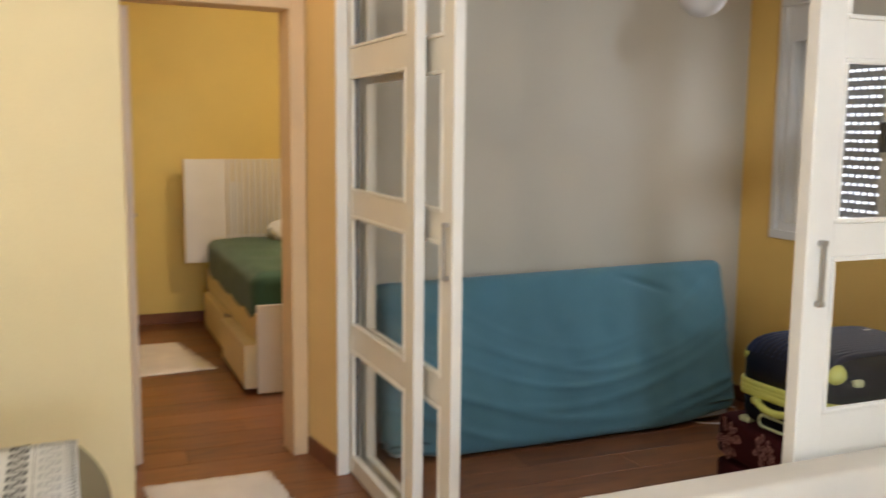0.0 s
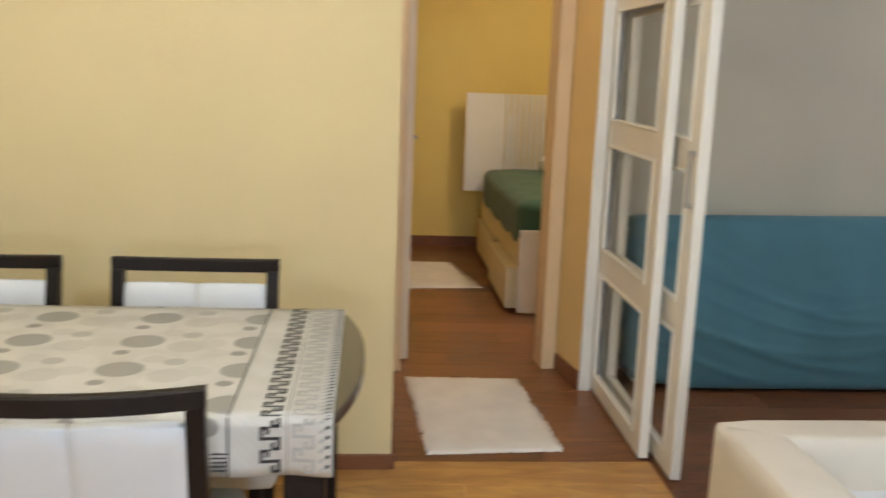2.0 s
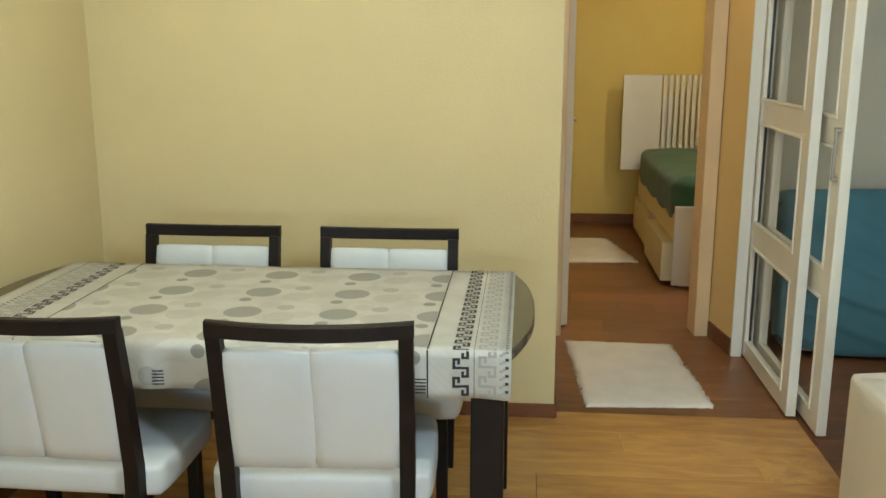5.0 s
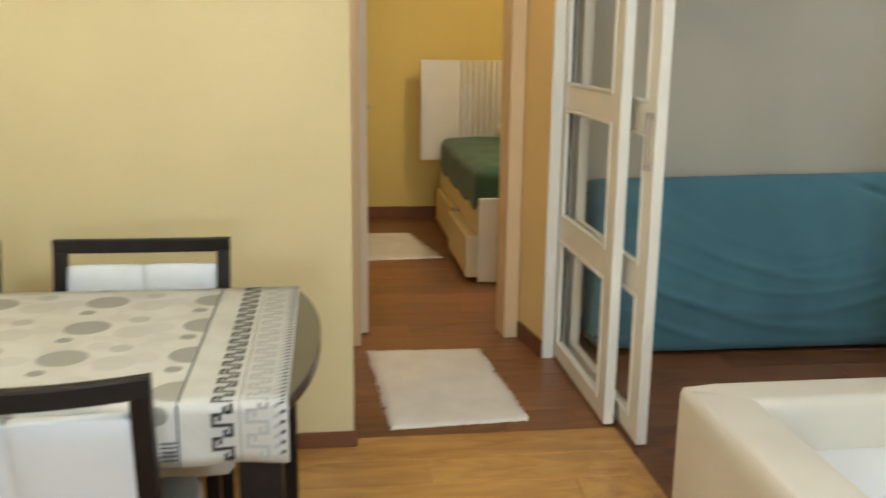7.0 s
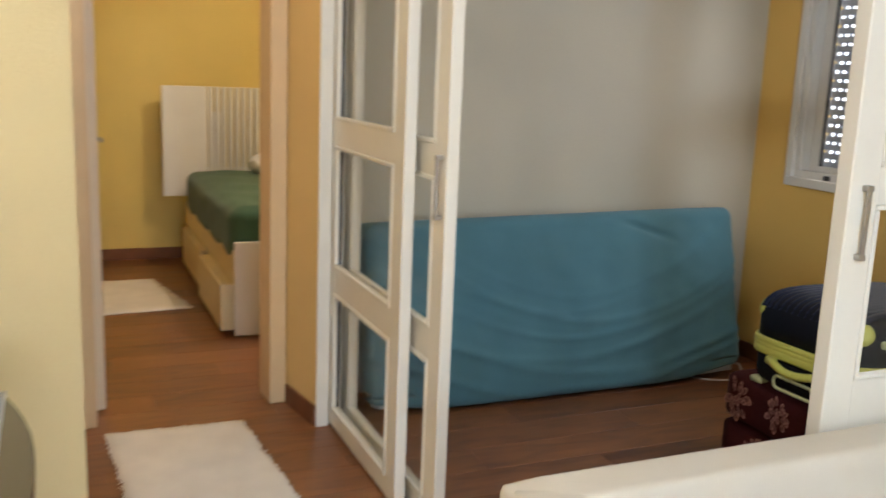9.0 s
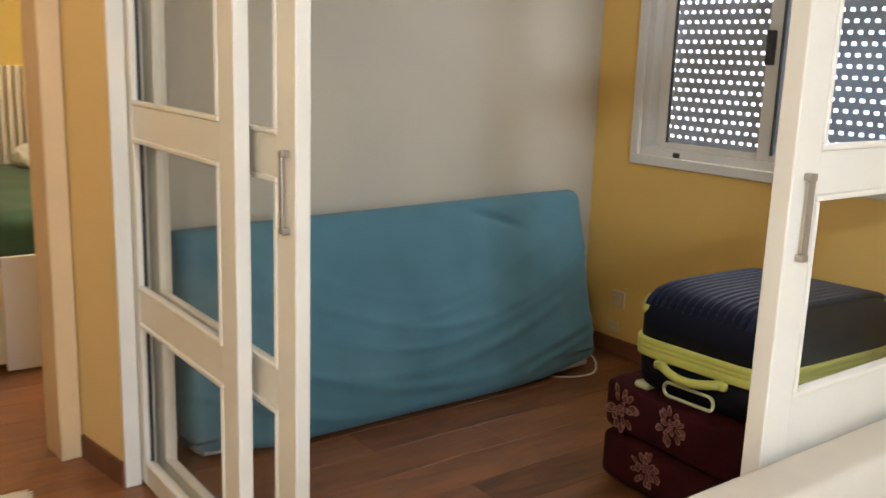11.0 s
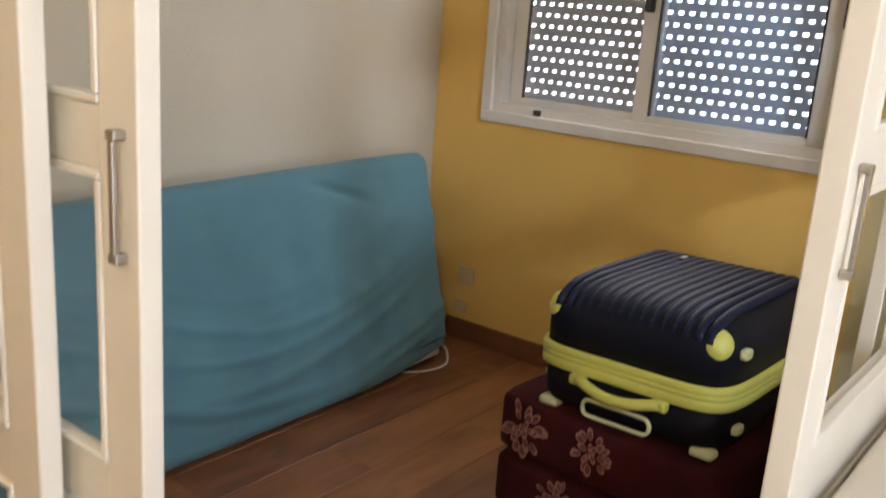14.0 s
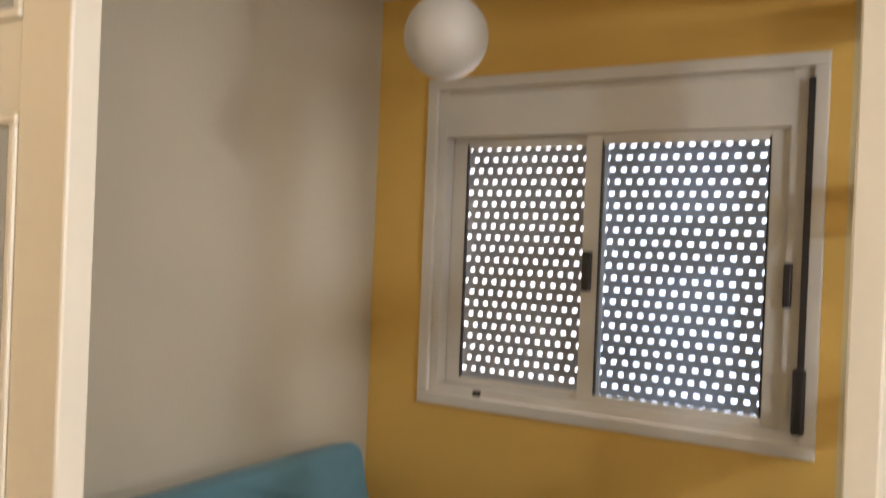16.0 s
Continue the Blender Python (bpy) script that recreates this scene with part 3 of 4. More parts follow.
def key_units(xc, w, period, s_end, bar):
    """A running key: a cross bar with a hook up one side and one down the other in each period."""
    out = []
    s = period * 0.58
    x0, x1 = xc - w / 2, xc + w / 2
    arm, tip, gap = period * 0.60, period * 0.20, 0.0014
    while s + period <= s_end:
        out.append((x0, x1, s, s + bar))
        out.append((x0, x0 + bar, s + bar, s + arm))
        out.append((x0 + bar, xc - gap, s + arm - bar, s + arm))
        out.append((xc - gap - bar, xc - gap, s + arm - bar - tip, s + arm - bar))
        out.append((x1 - bar, x1, s + bar - arm, s))
        out.append((xc + gap, x1 - bar, s + bar - arm, s + 2 * bar - arm))
        out.append((xc + gap, xc + gap + bar, s + 2 * bar - arm, s + 2 * bar - arm + tip))
        s += period
    return out


FULL = 2 * DROP + WID
for flip in (1, -1):
    def at(x):
        return x if flip == 1 else CX0 + CX1 + 0.048 - x
    decal("key_border", [tuple(sorted((at(a), at(b)))) + (c, d) for a, b, c, d in key_units(0.003, 0.042, 0.050, FULL, 0.0072)], INK)
    decal("pale_key_border", [tuple(sorted((at(a), at(b)))) + (c, d) for a, b, c, d in key_units(0.070, 0.046, 0.053, FULL, 0.0072)], INKGREY)
    decal("fine_line", [tuple(sorted((at(-0.083), at(-0.079)))) + (0, FULL)], INK)
    decal("fine_line", [tuple(sorted((at(0.036), at(0.0375)))) + (0, FULL)], INK)
    for k, ink in enumerate((INKGREY, INKGREY, INK)):
        dots, s = [], 0.01
        while s < FULL - 0.03:
            dots.append(tuple(sorted((at(0.100 + 0.0075 * k), at(0.1085 + 0.0075 * k)))) + (s + 0.005 * k, s + 0.0075 + 0.005 * k))
            s += 0.021
        tagged(decal("hatched_edge", dots, ink), kind="stuff")
for x in (-0.115, -0.52, -0.80, -1.1):
    tagged(decal("stripe_patch", [(x, x + 0.03, 0.012 + 0.009 * k, 0.016 + 0.009 * k) for k in range(5)], INK), kind="stuff")


def dining_chair(x, y, rz, label):
    """A chair facing local +y, its back at local y = 0; seat 0.46, top rail 0.87."""
    c = thing("dining_chair", x, y, 0, label, "chair", "chairs at the dining table", rz=rz)
    W = 0.245
    for s in (-1, 1):
        bm = bmesh.new()
        rings = []
        for z, yy, xx, w in ((0.0, 0.055, W - 0.028, 0.016), (0.25, 0.062, W - 0.024, 0.018), (0.45, 0.06, W - 0.021, 0.019), (0.65, 0.03, W - 0.019, 0.018), (0.835, -0.004, W - 0.018, 0.017)):
            rings.append([(s * xx + a * w, yy + b * w * 1.15, z) for a, b in ((-1, -1), (1, -1), (1, 1), (-1, 1))])
        part("back_post", loft(bm, rings), WENGE, c)
        part("front_leg", B(s * (W - 0.018) - 0.018, s * (W - 0.018) + 0.018, 0.42, 0.456, 0, 0.365, r=0.003), WENGE, c)
        part("side_rail", B(s * (W - 0.03) - 0.011, s * (W - 0.03) + 0.011, 0.075, 0.42, 0.32, 0.365), WENGE, c)
    rings = []
    for k in range(13):
        a = k / 12 * 2 - 1
        xx = a * (W + 0.001)
        yy = -0.008 - 0.022 * (1 - a * a)
        zz = 0.846 - 0.006 * (1 - a * a)
        rings.append([(xx, yy + p, zz + q) for p, q in ((-0.014, -0.014), (0.014, -0.014), (0.014, 0.02), (0.01, 0.024), (-0.01, 0.024), (-0.014, 0.02))])
    part("top_rail", loft(bmesh.new(), rings), WENGE, c)
    part("front_rail", B(-W + 0.048, W - 0.048, 0.428, 0.448, 0.32, 0.365), WENGE, c)
    # upholstered back in two sewn halves, leaning with the posts
    for s in (-1, 1):
        bm = cushion(bmesh.new(), min(0, s * (W - 0.036)), max(0, s * (W - 0.036)), -0.016, 0.016, 0.0, 0.325, r=0.007, puff=0.002, n=7)
        part("back_panel", bm, LEATHER, c, smooth=True, m=pose(0, 0.055, 0.475, 10, 0, 0))
    part("seat", cushion(bmesh.new(), -W - 0.034, W + 0.034, 0.085, 0.475, 0.352, 0.445, r=0.018, puff=0.012, n=9), LEATHER, c, "white leatherette seat pad", smooth=True)
    return c


FAR = "dark wood dining chair with white back, against the wall"
NEAR = "dark wood dining chair with white leatherette back, under the table"
dining_chair(-0.318, 2.50, 180, FAR)
dining_chair(-0.958, 2.50, 180, FAR)
dining_chair(-0.342, 1.388, 3.5, NEAR)
dining_chair(-1.045, 1.383, -1, NEAR)


# ---- rugs ----
def rug(name, corners, label):
    c = [Vector((x, y, 0)) for x, y in corners]
    mid = sum(c, Vector()) / 4
    r = thing(name, mid.x, mid.y, 0.0, label, "rug", "small bath mats")
    n, m = 40, 30
    bm = bmesh.new()
    top = []
    for i in range(n + 1):
        row = []
        for j in range(m + 1):
            u, v = i / n, j / m
            p = (c[0] * (1 - u) + c[1] * u) * (1 - v) + (c[3] * (1 - u) + c[2] * u) * v - mid
            rag = 0.013 * noise.noise((u * 23 + mid.x * 7, v * 23, 3.1)) + 0.005 * noise.noise((u * 60, v * 60, mid.x))
            edge = min(u, 1 - u, v, 1 - v)
            p = p + Vector((rag, rag * 0.8, 0))
            p.z = 0.004 + 0.009 * min(1, edge * 18) + 0.002 * noise.noise((u * 30, v * 30, mid.y))
            row.append(bm.verts.new(p))
        top.append(row)
    for i in range(n):
        for j in range(m):
            bm.faces.new((top[i][j], top[i + 1][j], top[i + 1][j + 1], top[i][j + 1]))
    rim = [e for e in bm.edges if e.is_boundary]
    ext = bmesh.ops.extrude_edge_only(bm, edges=rim)
    for g in ext["geom"]:
        if isinstance(g, bmesh.types.BMVert):
            g.co.z = 0.0005
    part("weave", bm, RUGM, r, smooth=True)
    bm = bmesh.new()
    for a, b in ((0, 3), (1, 2)):
        for k in range(22):
            v = (k + random.uniform(0.1, 0.9)) / 22
            p = c[a] * (1 - v) + c[b] * v - mid
            out = Vector((-1 if a == 0 else 1, 0, 0))
            d = out * random.uniform(0.003, 0.010) + Vector((0, random.uniform(-0.006, 0.006), 0))
            tube(bm, [p + Vector((0, 0, 0.004)), p + d * 0.6 + Vector((0, 0, 0.005)), p + d + Vector((0, 0, 0.003))], 0.0022, 5)
    tagged(part("fringe", bm, RUGM, r), kind="stuff")
    return r


rug("doormat_rug", ((0.437, 3.052), (0.974, 3.086), (0.917, 3.93), (0.384, 3.944)), "cream cotton mat with frayed edges on the passage floor")
rug("bedside_rug", ((0.05, 5.70), (0.975, 5.78), (0.82, 6.59), (0.05, 6.60)), "cream cotton mat beside the bed")


# ---- sofa ----
sofa = thing("sofa", 1.125, 2.04, 0, "low cream upholstered sofa with a white throw on its seat", "sofa")
SL, SD = 2.05, 0.98
part("arm", cushion(bmesh.new(), 0.0, 0.165, -SD, -0.03, 0.06, 0.5585, r=0.024, puff=0.003), SOFA, sofa, smooth=True)
part("arm", cushion(bmesh.new(), SL - 0.165, SL, -SD, -0.03, 0.06, 0.5585, r=0.024, puff=0.003), SOFA, sofa, smooth=True)
part("backrest", cushion(bmesh.new(), 0.002, SL - 0.002, -0.145, 0.0, 0.06, 0.559, r=0.024, puff=0.003, n=20), SOFA, sofa, smooth=True)
part("base", B(0.16, SL - 0.16, -SD + 0.03, -0.1, 0.06, 0.26, r=0.01), SOFA, sofa)
part("seat_cushion", cushion(bmesh.new(), 0.16, SL / 2 - 0.003, -SD, -0.11, 0.25, 0.42, r=0.04, puff=0.02), SHEET, sofa, "white throw over the seat cushion", smooth=True)
part("seat_cushion", cushion(bmesh.new(), SL / 2 + 0.003, SL - 0.16, -SD, -0.11, 0.25, 0.42, r=0.04, puff=0.02), SHEET, sofa, "white throw over the seat cushion", smooth=True)
for x in (0.07, SL - 0.07):
    for y in (-SD + 0.08, -0.07):
        part("foot", B(x - 0.025, x + 0.025, y - 0.025, y + 0.025, 0, 0.07, r=0.004), WENGE, sofa)


# ---- mattress leaning on the wall ----
MX0, MX1, ML, MT = 1.40, 3.375, 0.825, 0.17
matt = thing("mattress", MX0, 3.742, 0.004, "mattress in a teal blue fitted sheet, leaning on the wall", "mattress", rx=0)
lean = radians(13)
bm = bmesh.new()
prof = []
for p, q in zip(rounded(MT, ML, 0.05, 5), rounded(MT, ML, 0.05, 5)[1:] + rounded(MT, ML, 0.05, 5)[:1]):
    cuts = 56 if abs(p[1] - q[1]) > 0.3 and p[0] < 0 else 1
    prof += [(p[0] + (q[0] - p[0]) * k / cuts, p[1] + (q[1] - p[1]) * k / cuts) for k in range(cuts)]
# local profile: first number is depth, second height
n = 90
rings = []
for i in range(n + 1):
    u = i / n
    x = u * (MX1 - MX0)
    e = min(x, (MX1 - MX0) - x)
    shrink = 1.0 if e > 0.06 else math.sqrt(max(0.0, 1 - ((0.06 - e) / 0.06) ** 2))
    ring = []
    for d, h in prof:
        dd = d * (0.35 + 0.65 * shrink)
        hh = h - math.copysign(0.055 * (1 - shrink) if h > 0 else 0.04 * (1 - shrink), h) if abs(h) > ML / 2 - 0.06 else h
        v = (hh + ML / 2) / ML
        front = d < 0
        if front:
            # sagging folds of the loose sheet, pulled tight at the top corners
            f = 0.0
            for k in range(7):
                bend = 0.55 + 0.06 * math.sin(k * 2.1)
                low = 0.03 + 0.085 * k + 0.02 * math.sin(k * 5.0)
                wob = 0.03 * noise.noise((u * 4, k * 3.3, 0.5))
                arc = v - low - (0.9 + 0.25 * k) * (u - bend) ** 2 - wob
                width = 0.013 + 0.008 * ((k * 37) % 5) / 4
                fade = max(0.0, 1 - 0.11 * k) * (0.55 + 0.45 * noise.noise((u * 5 + k, 7.7, k)))
                f += 0.017 * fade * math.exp(-(arc / width) ** 2)
            dg = v - 0.97 + 0.85 * (u - 0.62)
            if 0.62 < u < 0.82:
                f -= 0.024 * math.exp(-(dg / 0.020) ** 2) * math.sin(math.pi * (u - 0.62) / 0.2)
            f += 0.012 * noise.noise((u * 5, v * 3, 2)) + 0.006 * noise.noise((u * 16, v * 8, 4)) + 0.022 * math.sin(math.pi * u) * math.sin(math.pi * v)
            f *= min(1.0, v * 12) * min(1.0, (1 - v) * 9)
            dd -= f
        # hem that lifts off the floor towards one end
        if v < 0.08:
            hh += 0.035 * max(0, (u - 0.84) / 0.16) + 0.05 * max(0, 1 - u / 0.16)
        yy = dd + MT / 2
        zz = (hh + ML / 2) * (1 - 0.032 * max(0.0, 1 - u / 0.85))
        drop = 0.036 * max(0.0, 1 - v / 0.2) * max(0.0, -2 * d / MT) * min(1.0, max(0.0, (0.95 - u) / 0.2))
        ring.append((x, yy * math.cos(lean) + zz * math.sin(lean), zz * math.cos(lean) - yy * math.sin(lean) + MT * math.sin(lean) - drop))
    rings.append(ring)
part("fitted_sheet", loft(bm, rings), BLUE, matt, smooth=True)
core = cushion(bmesh.new(), 0.05, MX1 - MX0 - 0.05, 0.012, MT - 0.01, 0.0, ML - 0.05, r=0.03, puff=0.0, n=8)
for v in core.verts:
    y, z = v.co.y, v.co.z
    v.co.y, v.co.z = y * math.cos(lean) + z * math.sin(lean), z * math.cos(lean) - y * math.sin(lean) + MT * math.sin(lean)
part("mattress_core", core, UNDER, matt, "pale mattress ticking under the sheet", smooth=True)

cab = tagged(new("cable", mesh_of("cable", tube(bmesh.new(), [(3.12, 3.83, 0.006), (3.164, 3.785, 0.006), (3.20, 3.76, 0.006), (3.231, 3.748, 0.006), (3.28, 3.738, 0.006), (3.328, 3.742, 0.006), (3.37, 3.765, 0.012), (3.405, 3.80, 0.028), (3.42, 3.84, 0.045), (3.41, 3.89, 0.035), (3.40, 3.95, 0.006)], 0.0045, 6), CABLE, True)), "thin white cable on the floor by the mattress", "cable")
sock = thing("wall_socket", 3.64, 3.895, 0.285, "cream plastic wall socket above the skirting", "socket")
part("plate", B(-0.012, 0.0, -0.04, 0.04, -0.04, 0.04, r=0.004), SOCK, sock)
part("insert", B(-0.016, -0.011, -0.022, 0.022, -0.022, 0.022, r=0.003), SOCK, sock)
sock = thing("wall_socket", 3.64, 3.917, 0.14, "small cream plastic outlet low on the ochre wall", "socket")
part("plate", B(-0.010, 0.0, -0.032, 0.032, -0.026, 0.026, r=0.004), SOCK, sock)


# ---- suitcase on the floral case ----
floral = thing("floral_case", 2.955, 2.64, 0, "dark maroon soft case with pink flower print on the floor", "case", rz=-4)
FX, FYH = 0.385, 0.335
for z0, z1 in ((0.004, 0.185), (0.187, 0.372)):
    block = part("block", cushion(bmesh.new(), -FX, FX, -FYH, FYH, z0, z1, r=0.035, puff=0.01, n=12), MAROON, floral, smooth=True)


def flower(bm, centre, right, up, r, rnd):
    """A printed bloom of overlapping petals, on the face spanned by right and up."""
    c, rt, u = Vector(centre), Vector(right), Vector(up)
    nrm = rt.cross(u)
    lay = 0.0
    for rows, rad, pr in ((12, 0.80, 0.27), (9, 0.54, 0.25), (6, 0.28, 0.2), (3, 0.08, 0.14)):
        for k in range(rows):
            if rnd.random() < 0.2:
                continue
            a = 2 * math.pi * k / rows + rnd.uniform(-0.3, 0.3)
            lay += 0.00003
            pc = c + (rt * math.cos(a) + u * math.sin(a)) * (r * rad * rnd.uniform(0.8, 1.12)) + nrm * (0.001 + lay)
            ax = (rt * math.cos(a) + u * math.sin(a))
            ay = nrm.cross(ax) * rnd.uniform(0.65, 1.0)
            ax = ax * rnd.uniform(0.8, 1.2)
            outer = [pc + ax * (r * pr * math.cos(b)) + ay * (r * pr * 0.72 * math.sin(b)) for b in [2 * math.pi * q / 10 for q in range(10)]]
            inner = [pc + ax * (r * pr * 0.72 * math.cos(b) - r * 0.05) + ay * (r * pr * 0.5 * math.sin(b)) for b in [2 * math.pi * q / 10 for q in range(10)]]
            vo, vi = [bm.verts.new(p) for p in outer], [bm.verts.new(p) for p in inner]
            for q in range(10):
                bm.faces.new((vo[q], vo[(q + 1) % 10], vi[(q + 1) % 10], vi[q]))
            bm.faces.new(vi).material_index = 1


rnd = random.Random(5)
for y, z, r in ((0.235, 0.285, 0.078), (0.01, 0.30, 0.062), (0.10, 0.115, 0.066), (-0.16, 0.075, 0.05)):
    bm = bmesh.new()
    flower(bm, (-FX - 0.0125, y, z), (0, -1, 0), (0, 0, 1), r, rnd)
    part("flower_print", bm, PETAL, block, "pink flower print").data.materials.append(PETALDARK)

case = thing("suitcase", 2.575, 2.625, 0.368, "dark navy hard-shell suitcase with lime trim on the floral case", "suitcase", rz=-3, rx=-2.2)
CL, CW = 0.70, 0.56


def shell(bm, z0, z1, a, b, e, power, rows=10, n=72):
    """A hollow-looking lid: superellipse rings that close in towards z1."""
    rings = []
    for k in range(rows + 1):
        q = k / rows * math.pi / 2
        z = z0 + (z1 - z0) * math.sin(q) ** e
        s = math.cos(q) ** e if k < rows else 0.25
        s = max(s, 0.25)
        ring = []
        for j in range(n):
            t = 2 * math.pi * j / n
            ct, st = math.cos(t), math.sin(t)
            ring.append((CL / 2 + a * s * math.copysign(abs(ct) ** power, ct), b * s * math.copysign(abs(st) ** power, st), z))
        rings.append(ring)
    return loft(bm, rings)


part("upper_shell", shell(bmesh.new(), 0.187, 0.362, CL / 2 - 0.004, CW / 2 - 0.004, 0.42, 0.30), NAVYDARK, case, smooth=True)
part("lower_shell", shell(bmesh.new(), 0.135, 0.004, CL / 2 - 0.004, CW / 2 - 0.004, 0.30, 0.30), BLACK, case, smooth=True)
rings = []
for dz, g in ((0, 0.004), (0.003, 0.007), (0.022, 0.0075), (0.0235, 0.0062), (0.025, 0.0075), (0.034, 0.0075), (0.0355, 0.0062), (0.037, 0.0075), (0.049, 0.007), (0.052, 0.004)):
    ring = []
    for j in range(72):
        t = 2 * math.pi * j / 72
        ct, st = math.cos(t), math.sin(t)
        ring.append((CL / 2 + (CL / 2 + g) * math.copysign(abs(ct) ** 0.3, ct), (CW / 2 + g) * math.copysign(abs(st) ** 0.3, st), 0.131 + dz * 1.2))
    rings.append(ring)
part("zip_band", loft(bmesh.new(), rings), LIME, case, "lime green rim band", smooth=True)


def guard(sx, sy):
    """A rounded pad that wraps one upper corner of the lid."""
    rows, cols = 6, 24
    bm = bmesh.new()

    def spot(rad, ang):
        v, h = 0.5 + 0.5 * rad * math.sin(ang), rad * math.cos(ang)
        f = 0.40 + 0.44 * v
        s = math.cos(math.asin(f ** (1 / 0.42))) ** 0.42
        t = radians(41) + radians(19) * h
        g = 0.007 - 0.013 * rad ** 5
        x = (CL / 2 - 0.004 + g) * s * math.cos(t) ** 0.30
        y = (CW / 2 - 0.004 + g) * s * math.sin(t) ** 0.30
        return (CL / 2 + sx * x, sy * y, 0.187 + 0.175 * f + g)

    rings = [[bm.verts.new(spot(i / rows, 2 * math.pi * k / cols)) for k in range(cols)] for i in range(1, rows + 1)]
    bm.faces.new(rings[0])
    for a, b in zip(rings, rings[1:]):
        for k in range(cols):
            j = (k + 1) % cols
            bm.faces.new((a[k], a[j], b[j], b[k]))
    return bm


for k in range(15):
    y = (k - 7) * 0.0305
    pts = []
    for q in range(15):
        a = math.pi * (0.12 + 0.76 * q / 14)
        e = 0.42
        ca, sa = math.cos(a), math.sin(a)
        pts.append((CL / 2 - (CL / 2 - 0.014) * math.copysign(abs(ca) ** e, ca), y, 0.180 + 0.174 * sa ** e))
    part("rib", tube(bmesh.new(), pts, 0.0135, 10), NAVY, case, smooth=True)
for sy in (-1, 1):
    for x, mm in ((0.03, 1), (CL - 0.03, -1)):
        part("corner_guard", guard(-mm, sy), LIME, case, "lime green corner guard", smooth=True)
        part("lower_guard", cushion(bmesh.new(), x - 0.016 if mm > 0 else x - 0.03, x + 0.03 if mm > 0 else x + 0.016, sy * (CW / 2 - 0.055) - 0.032, sy * (CW / 2 - 0.055) + 0.032, 0.004, 0.03, r=0.012, puff=0.0, n=4), LIMEPALE, case, "pale corner guard", smooth=True)
    for z in (0.06, 0.255):
        part("side_guard", cushion(bmesh.new(), 0.085, 0.125, sy * (CW / 2 - 0.006) - 0.012, sy * (CW / 2 - 0.006) + 0.012, z, z + 0.027, r=0.008, puff=0, n=3), LIMEPALE, case, smooth=True)
bm = bmesh.new()
hp = []
for q in range(11):
    a = q / 10
    hp.append((-0.012 - 0.022 * math.sin(math.pi * a), 0.118 - 0.236 * a, 0.122 - 0.018 * math.sin(math.pi * a)))
tube(bm, hp, 0.0145, 10)
for y in (-0.118, 0.118):
    box(bm, -0.022, 0.004, y - 0.024, y + 0.024, 0.105, 0.134, r=0.009, seg=3)
part("carry_handle", bm, LIME, case, "lime green carry handle", smooth=True)
bm = bmesh.new()
ring = [(-0.010, y, z) for y, z in [(a, b + 0.052) for a, b in rounded(0.195, 0.044, 0.020, 5)]]
tube(bm, ring + [ring[0]], 0.0058, 8)
part("pull_handle", bm, LIMEPALE, case, "pale green telescopic handle", smooth=True)
part("badge", B(0.50, 0.53, 0.10, 0.115, 0.366, 0.369), STEEL, case)

# ---- globe lamp of the small room ----
globe = thing("pendant_lamp", 2.48, 3.07, CE, "unlit white opal globe pendant on a short rod", "lamp")
bm = bmesh.new()
bmesh.ops.create_uvsphere(bm, u_segments=32, v_segments=20, radius=0.1)
for v in bm.verts:
    v.co.z -= 0.485
part("shade", bm, OPAL, globe, smooth=True)
part("rod", tube(bmesh.new(), [(0, 0, -0.02), (0, 0, -0.39)], 0.008), ALU, globe, smooth=True)
part("rose", tube(bmesh.new(), [(0, 0, 0.0), (0, 0, -0.03)], 0.05, 20), ALU, globe, smooth=True)


# ---- bed ----
bed = thing("bed", 1.10, 5.10, 0, "white bed with storage drawers and a slatted headboard", "bed")
BWID, BLEN = 1.40, 1.93
part("footboard", B(0.0, BWID, 0.0, 0.028, 0.012, 0.52, r=0.003), BEDW, bed)
part("side_board", B(0.004, 0.024, 0.03, BLEN, 0.29, 0.46, r=0.002), BEDY, bed, "cream side board")
part("far_side_board", B(BWID - 0.024, BWID - 0.004, 0.03, BLEN, 0.0, 0.46, r=0.002), BEDY, bed)
for y0, y1, out in ((0.05, 0.87, 0.065), (1.0, 1.88, 0.03)):
    d = part("drawer", B(-out, 0.45, y0, y1, 0.03, 0.285, r=0.004), BEDY, bed, "cream drawer, slightly pulled out")
part("plinth", B(0.05, BWID - 0.05, 0.03, BLEN, 0.0, 0.03), BEDY, bed)
part("slat_base", B(0.024, BWID - 0.024, 0.03, BLEN, 0.40, 0.43), BEDW, bed)
for x0, x1 in ((-0.15, 0.16), (1.24, 1.55)):
    part("headboard_panel", B(x0, x1, 1.935, 1.965, 0.50, 1.278, r=0.003), BEDW, bed)
for k in range(23):
    x = 0.165 + 0.047 * k
    part("headboard_slat", B(x + 0.004, x + 0.034, 1.922, 1.962, 0.50, 1.278, r=0.003), BEDW, bed)
part("headboard_rail", B(0.16, 1.24, 1.962, 1.98, 0.62, 0.70), BEDW, bed)
for x in (0.2, 1.2):
    part("headboard_post", B(x, x + 0.06, 1.966, 1.99, 0.0, 1.1), BEDW, bed)

bmat = thing("bed_mattress", 1.13, 5.16, 0.43, "mattress under a dark green fitted sheet on the bed", "mattress")
bm = cushion(bmesh.new(), -0.034, 1.34, 0.0, 1.80, -0.02, 0.265, r=0.075, puff=0.012, n=34)
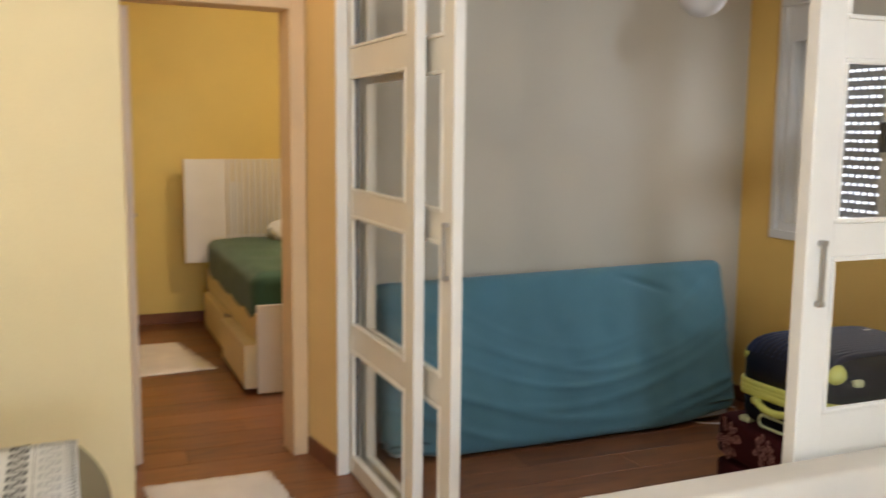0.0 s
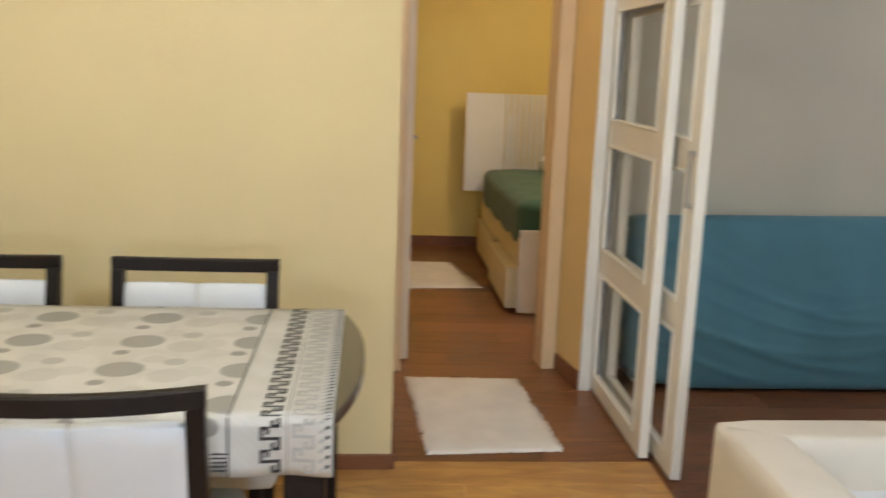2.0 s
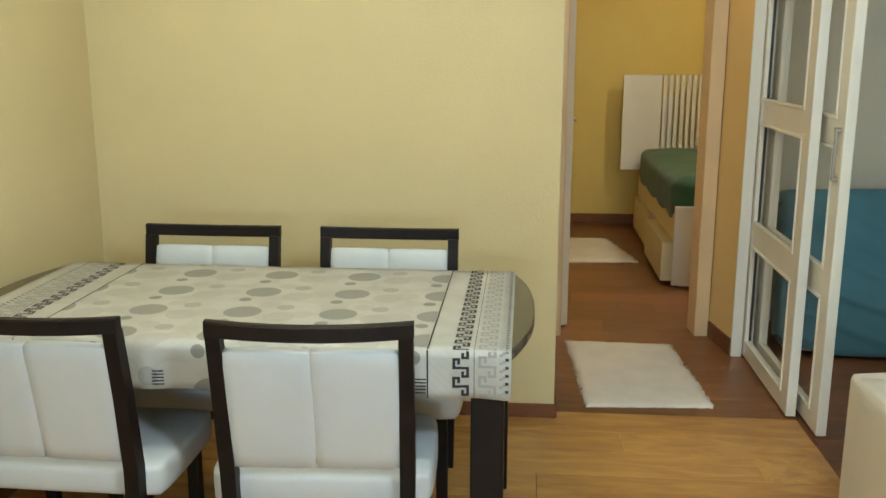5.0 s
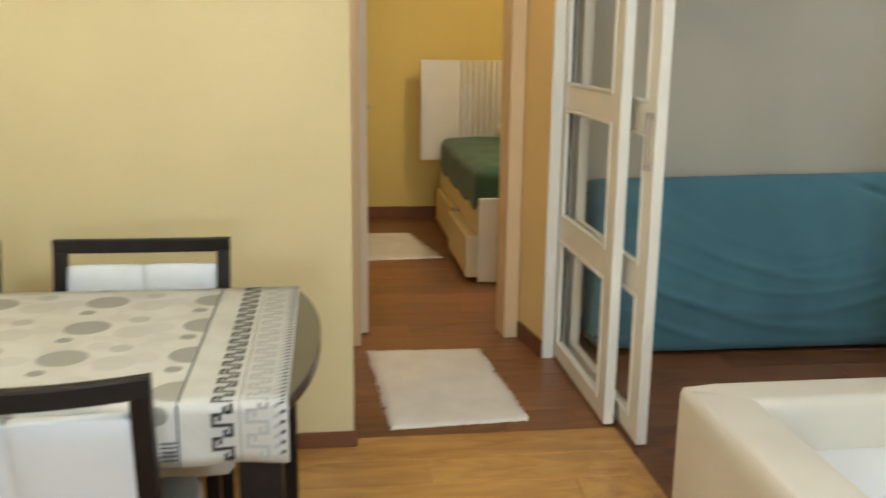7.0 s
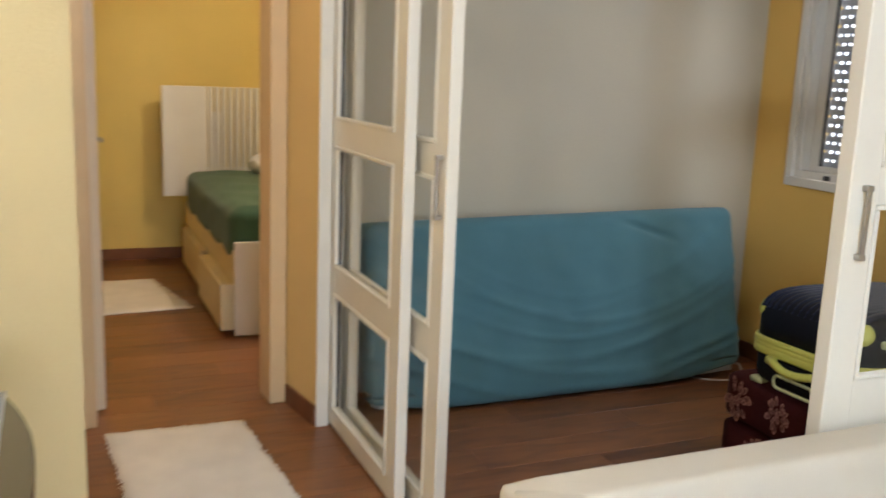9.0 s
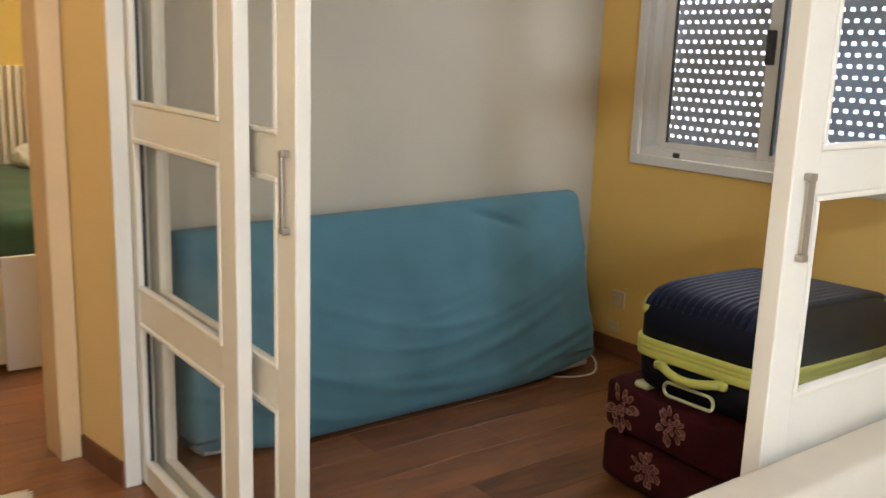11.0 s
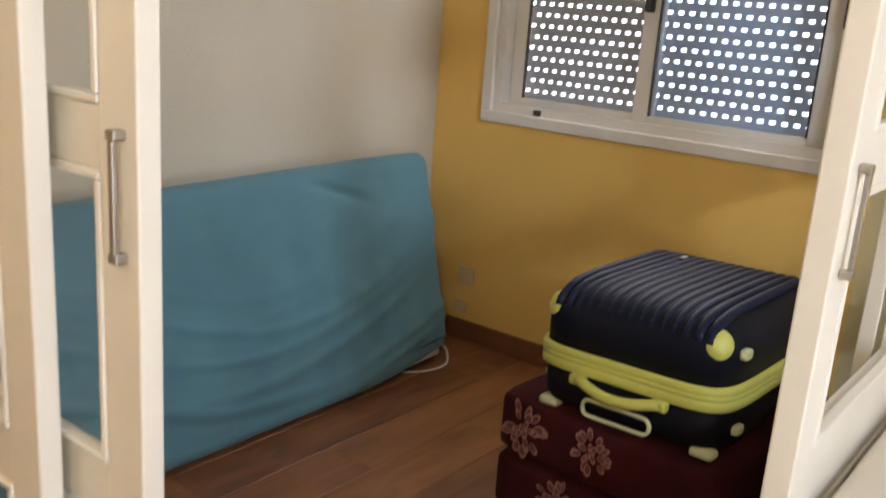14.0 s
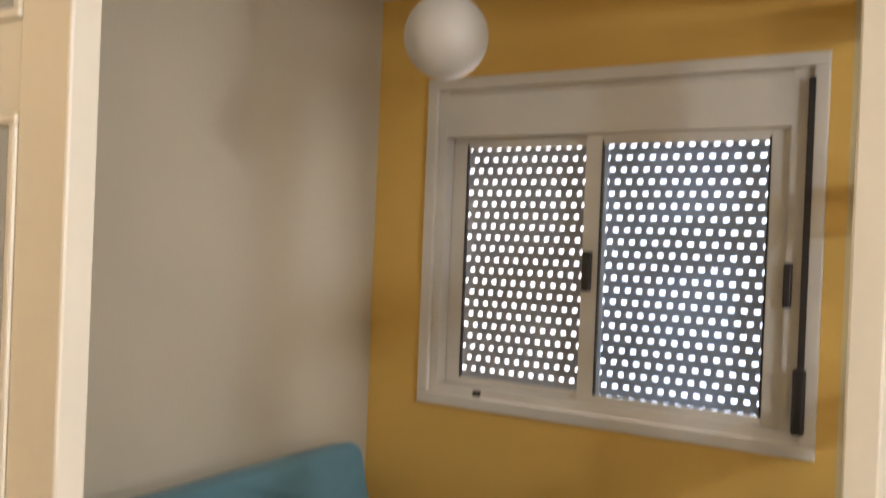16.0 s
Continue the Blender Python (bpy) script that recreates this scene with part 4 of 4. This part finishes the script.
for v in bm.verts:
    k = noise.noise((v.co.x * 5, v.co.y * 5, v.co.z * 9))
    hem = -0.03 * abs(math.sin(v.co.y * 7.3 + 0.6 * math.sin(v.co.y * 3))) if v.co.z < 0.05 and v.co.x < 0.02 else 0
    v.co += Vector((0.006 * k, 0.004 * k, 0.012 * k if v.co.z > 0.2 else hem))
part("sheet", bm, GREEN, bmat, smooth=True)
for y, x0, x1 in ((1.16, 0.50, 0.66), (0.86, 0.52, 0.60)):
    pts = [(x0 + (x1 - x0) * k / 8, y + 0.012 * math.sin(k * 1.1), 0.272 + 0.004 * math.sin(math.pi * k / 8)) for k in range(9)]
    part("sheet_crease", tube(bmesh.new(), pts, 0.010, 6), GREEN, bmat, "raised crease in the sheet", smooth=True)
pil = thing("pillow", 1.80, 6.70, 0.700, "crumpled white pillow lying by the headboard", "pillow", rz=20)
bm = cushion(bmesh.new(), -0.28, 0.28, -0.16, 0.16, 0.0, 0.12, r=0.055, puff=0.02, n=18)
for v in bm.verts:
    k = noise.noise((v.co.x * 11, v.co.y * 11, v.co.z * 14)) + 0.5 * noise.noise((v.co.x * 24, v.co.y * 24, v.co.z * 20))
    v.co += Vector((0.03 * k, 0.02 * k, 0.03 * k)) * min(1.0, v.co.z * 20)
part("case", bm, SHEET, pil, smooth=True)


# ---- floor boards ----
floor = solid("floor", B(-1.75, 3.85, -3.15, 7.45, -0.06, -0.009), SUBFLOOR, "honey laminate floor of wide boards, shade painted in past the living room")
PL, PW = 1.285, 0.192
bm = bmesh.new()
g, c = 0.0006, 0.0014
lo = [(g, g), (PL - g, g), (PL - g, PW - g), (g, PW - g)]
hi = [(g + c, g + c), (PL - g - c, g + c), (PL - g - c, PW - g - c), (g + c, PW - g - c)]
mid = lambda p, z: [(x - PL / 2, y - PW / 2, z) for x, y in p]
loft(bm, [mid(lo, -0.008), mid(lo, -c), mid(hi, 0.0)])
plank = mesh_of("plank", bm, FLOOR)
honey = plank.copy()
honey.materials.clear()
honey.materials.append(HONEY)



def board_row(y, x0, x1, shift, mesh, rnd):
    """One row of boards from x0 to x1, the first and last cut to length."""
    x = x0 - PL * shift
    while x < x1:
        a, b = max(x, x0), min(x + PL, x1)
        if b - a > 0.03:
            p = new("plank", mesh)
            p.parent = floor
            p.matrix_basis = pose((a + b) / 2, y, 0.0, 0, 0, 0 if rnd.random() < 0.5 else 180) @ Matrix.Diagonal(((b - a) / PL, 1, 1, 1))
        x += PL


# honey laminate in the living room; in the small room, passage and bedroom a darker copy, shade put into its colour
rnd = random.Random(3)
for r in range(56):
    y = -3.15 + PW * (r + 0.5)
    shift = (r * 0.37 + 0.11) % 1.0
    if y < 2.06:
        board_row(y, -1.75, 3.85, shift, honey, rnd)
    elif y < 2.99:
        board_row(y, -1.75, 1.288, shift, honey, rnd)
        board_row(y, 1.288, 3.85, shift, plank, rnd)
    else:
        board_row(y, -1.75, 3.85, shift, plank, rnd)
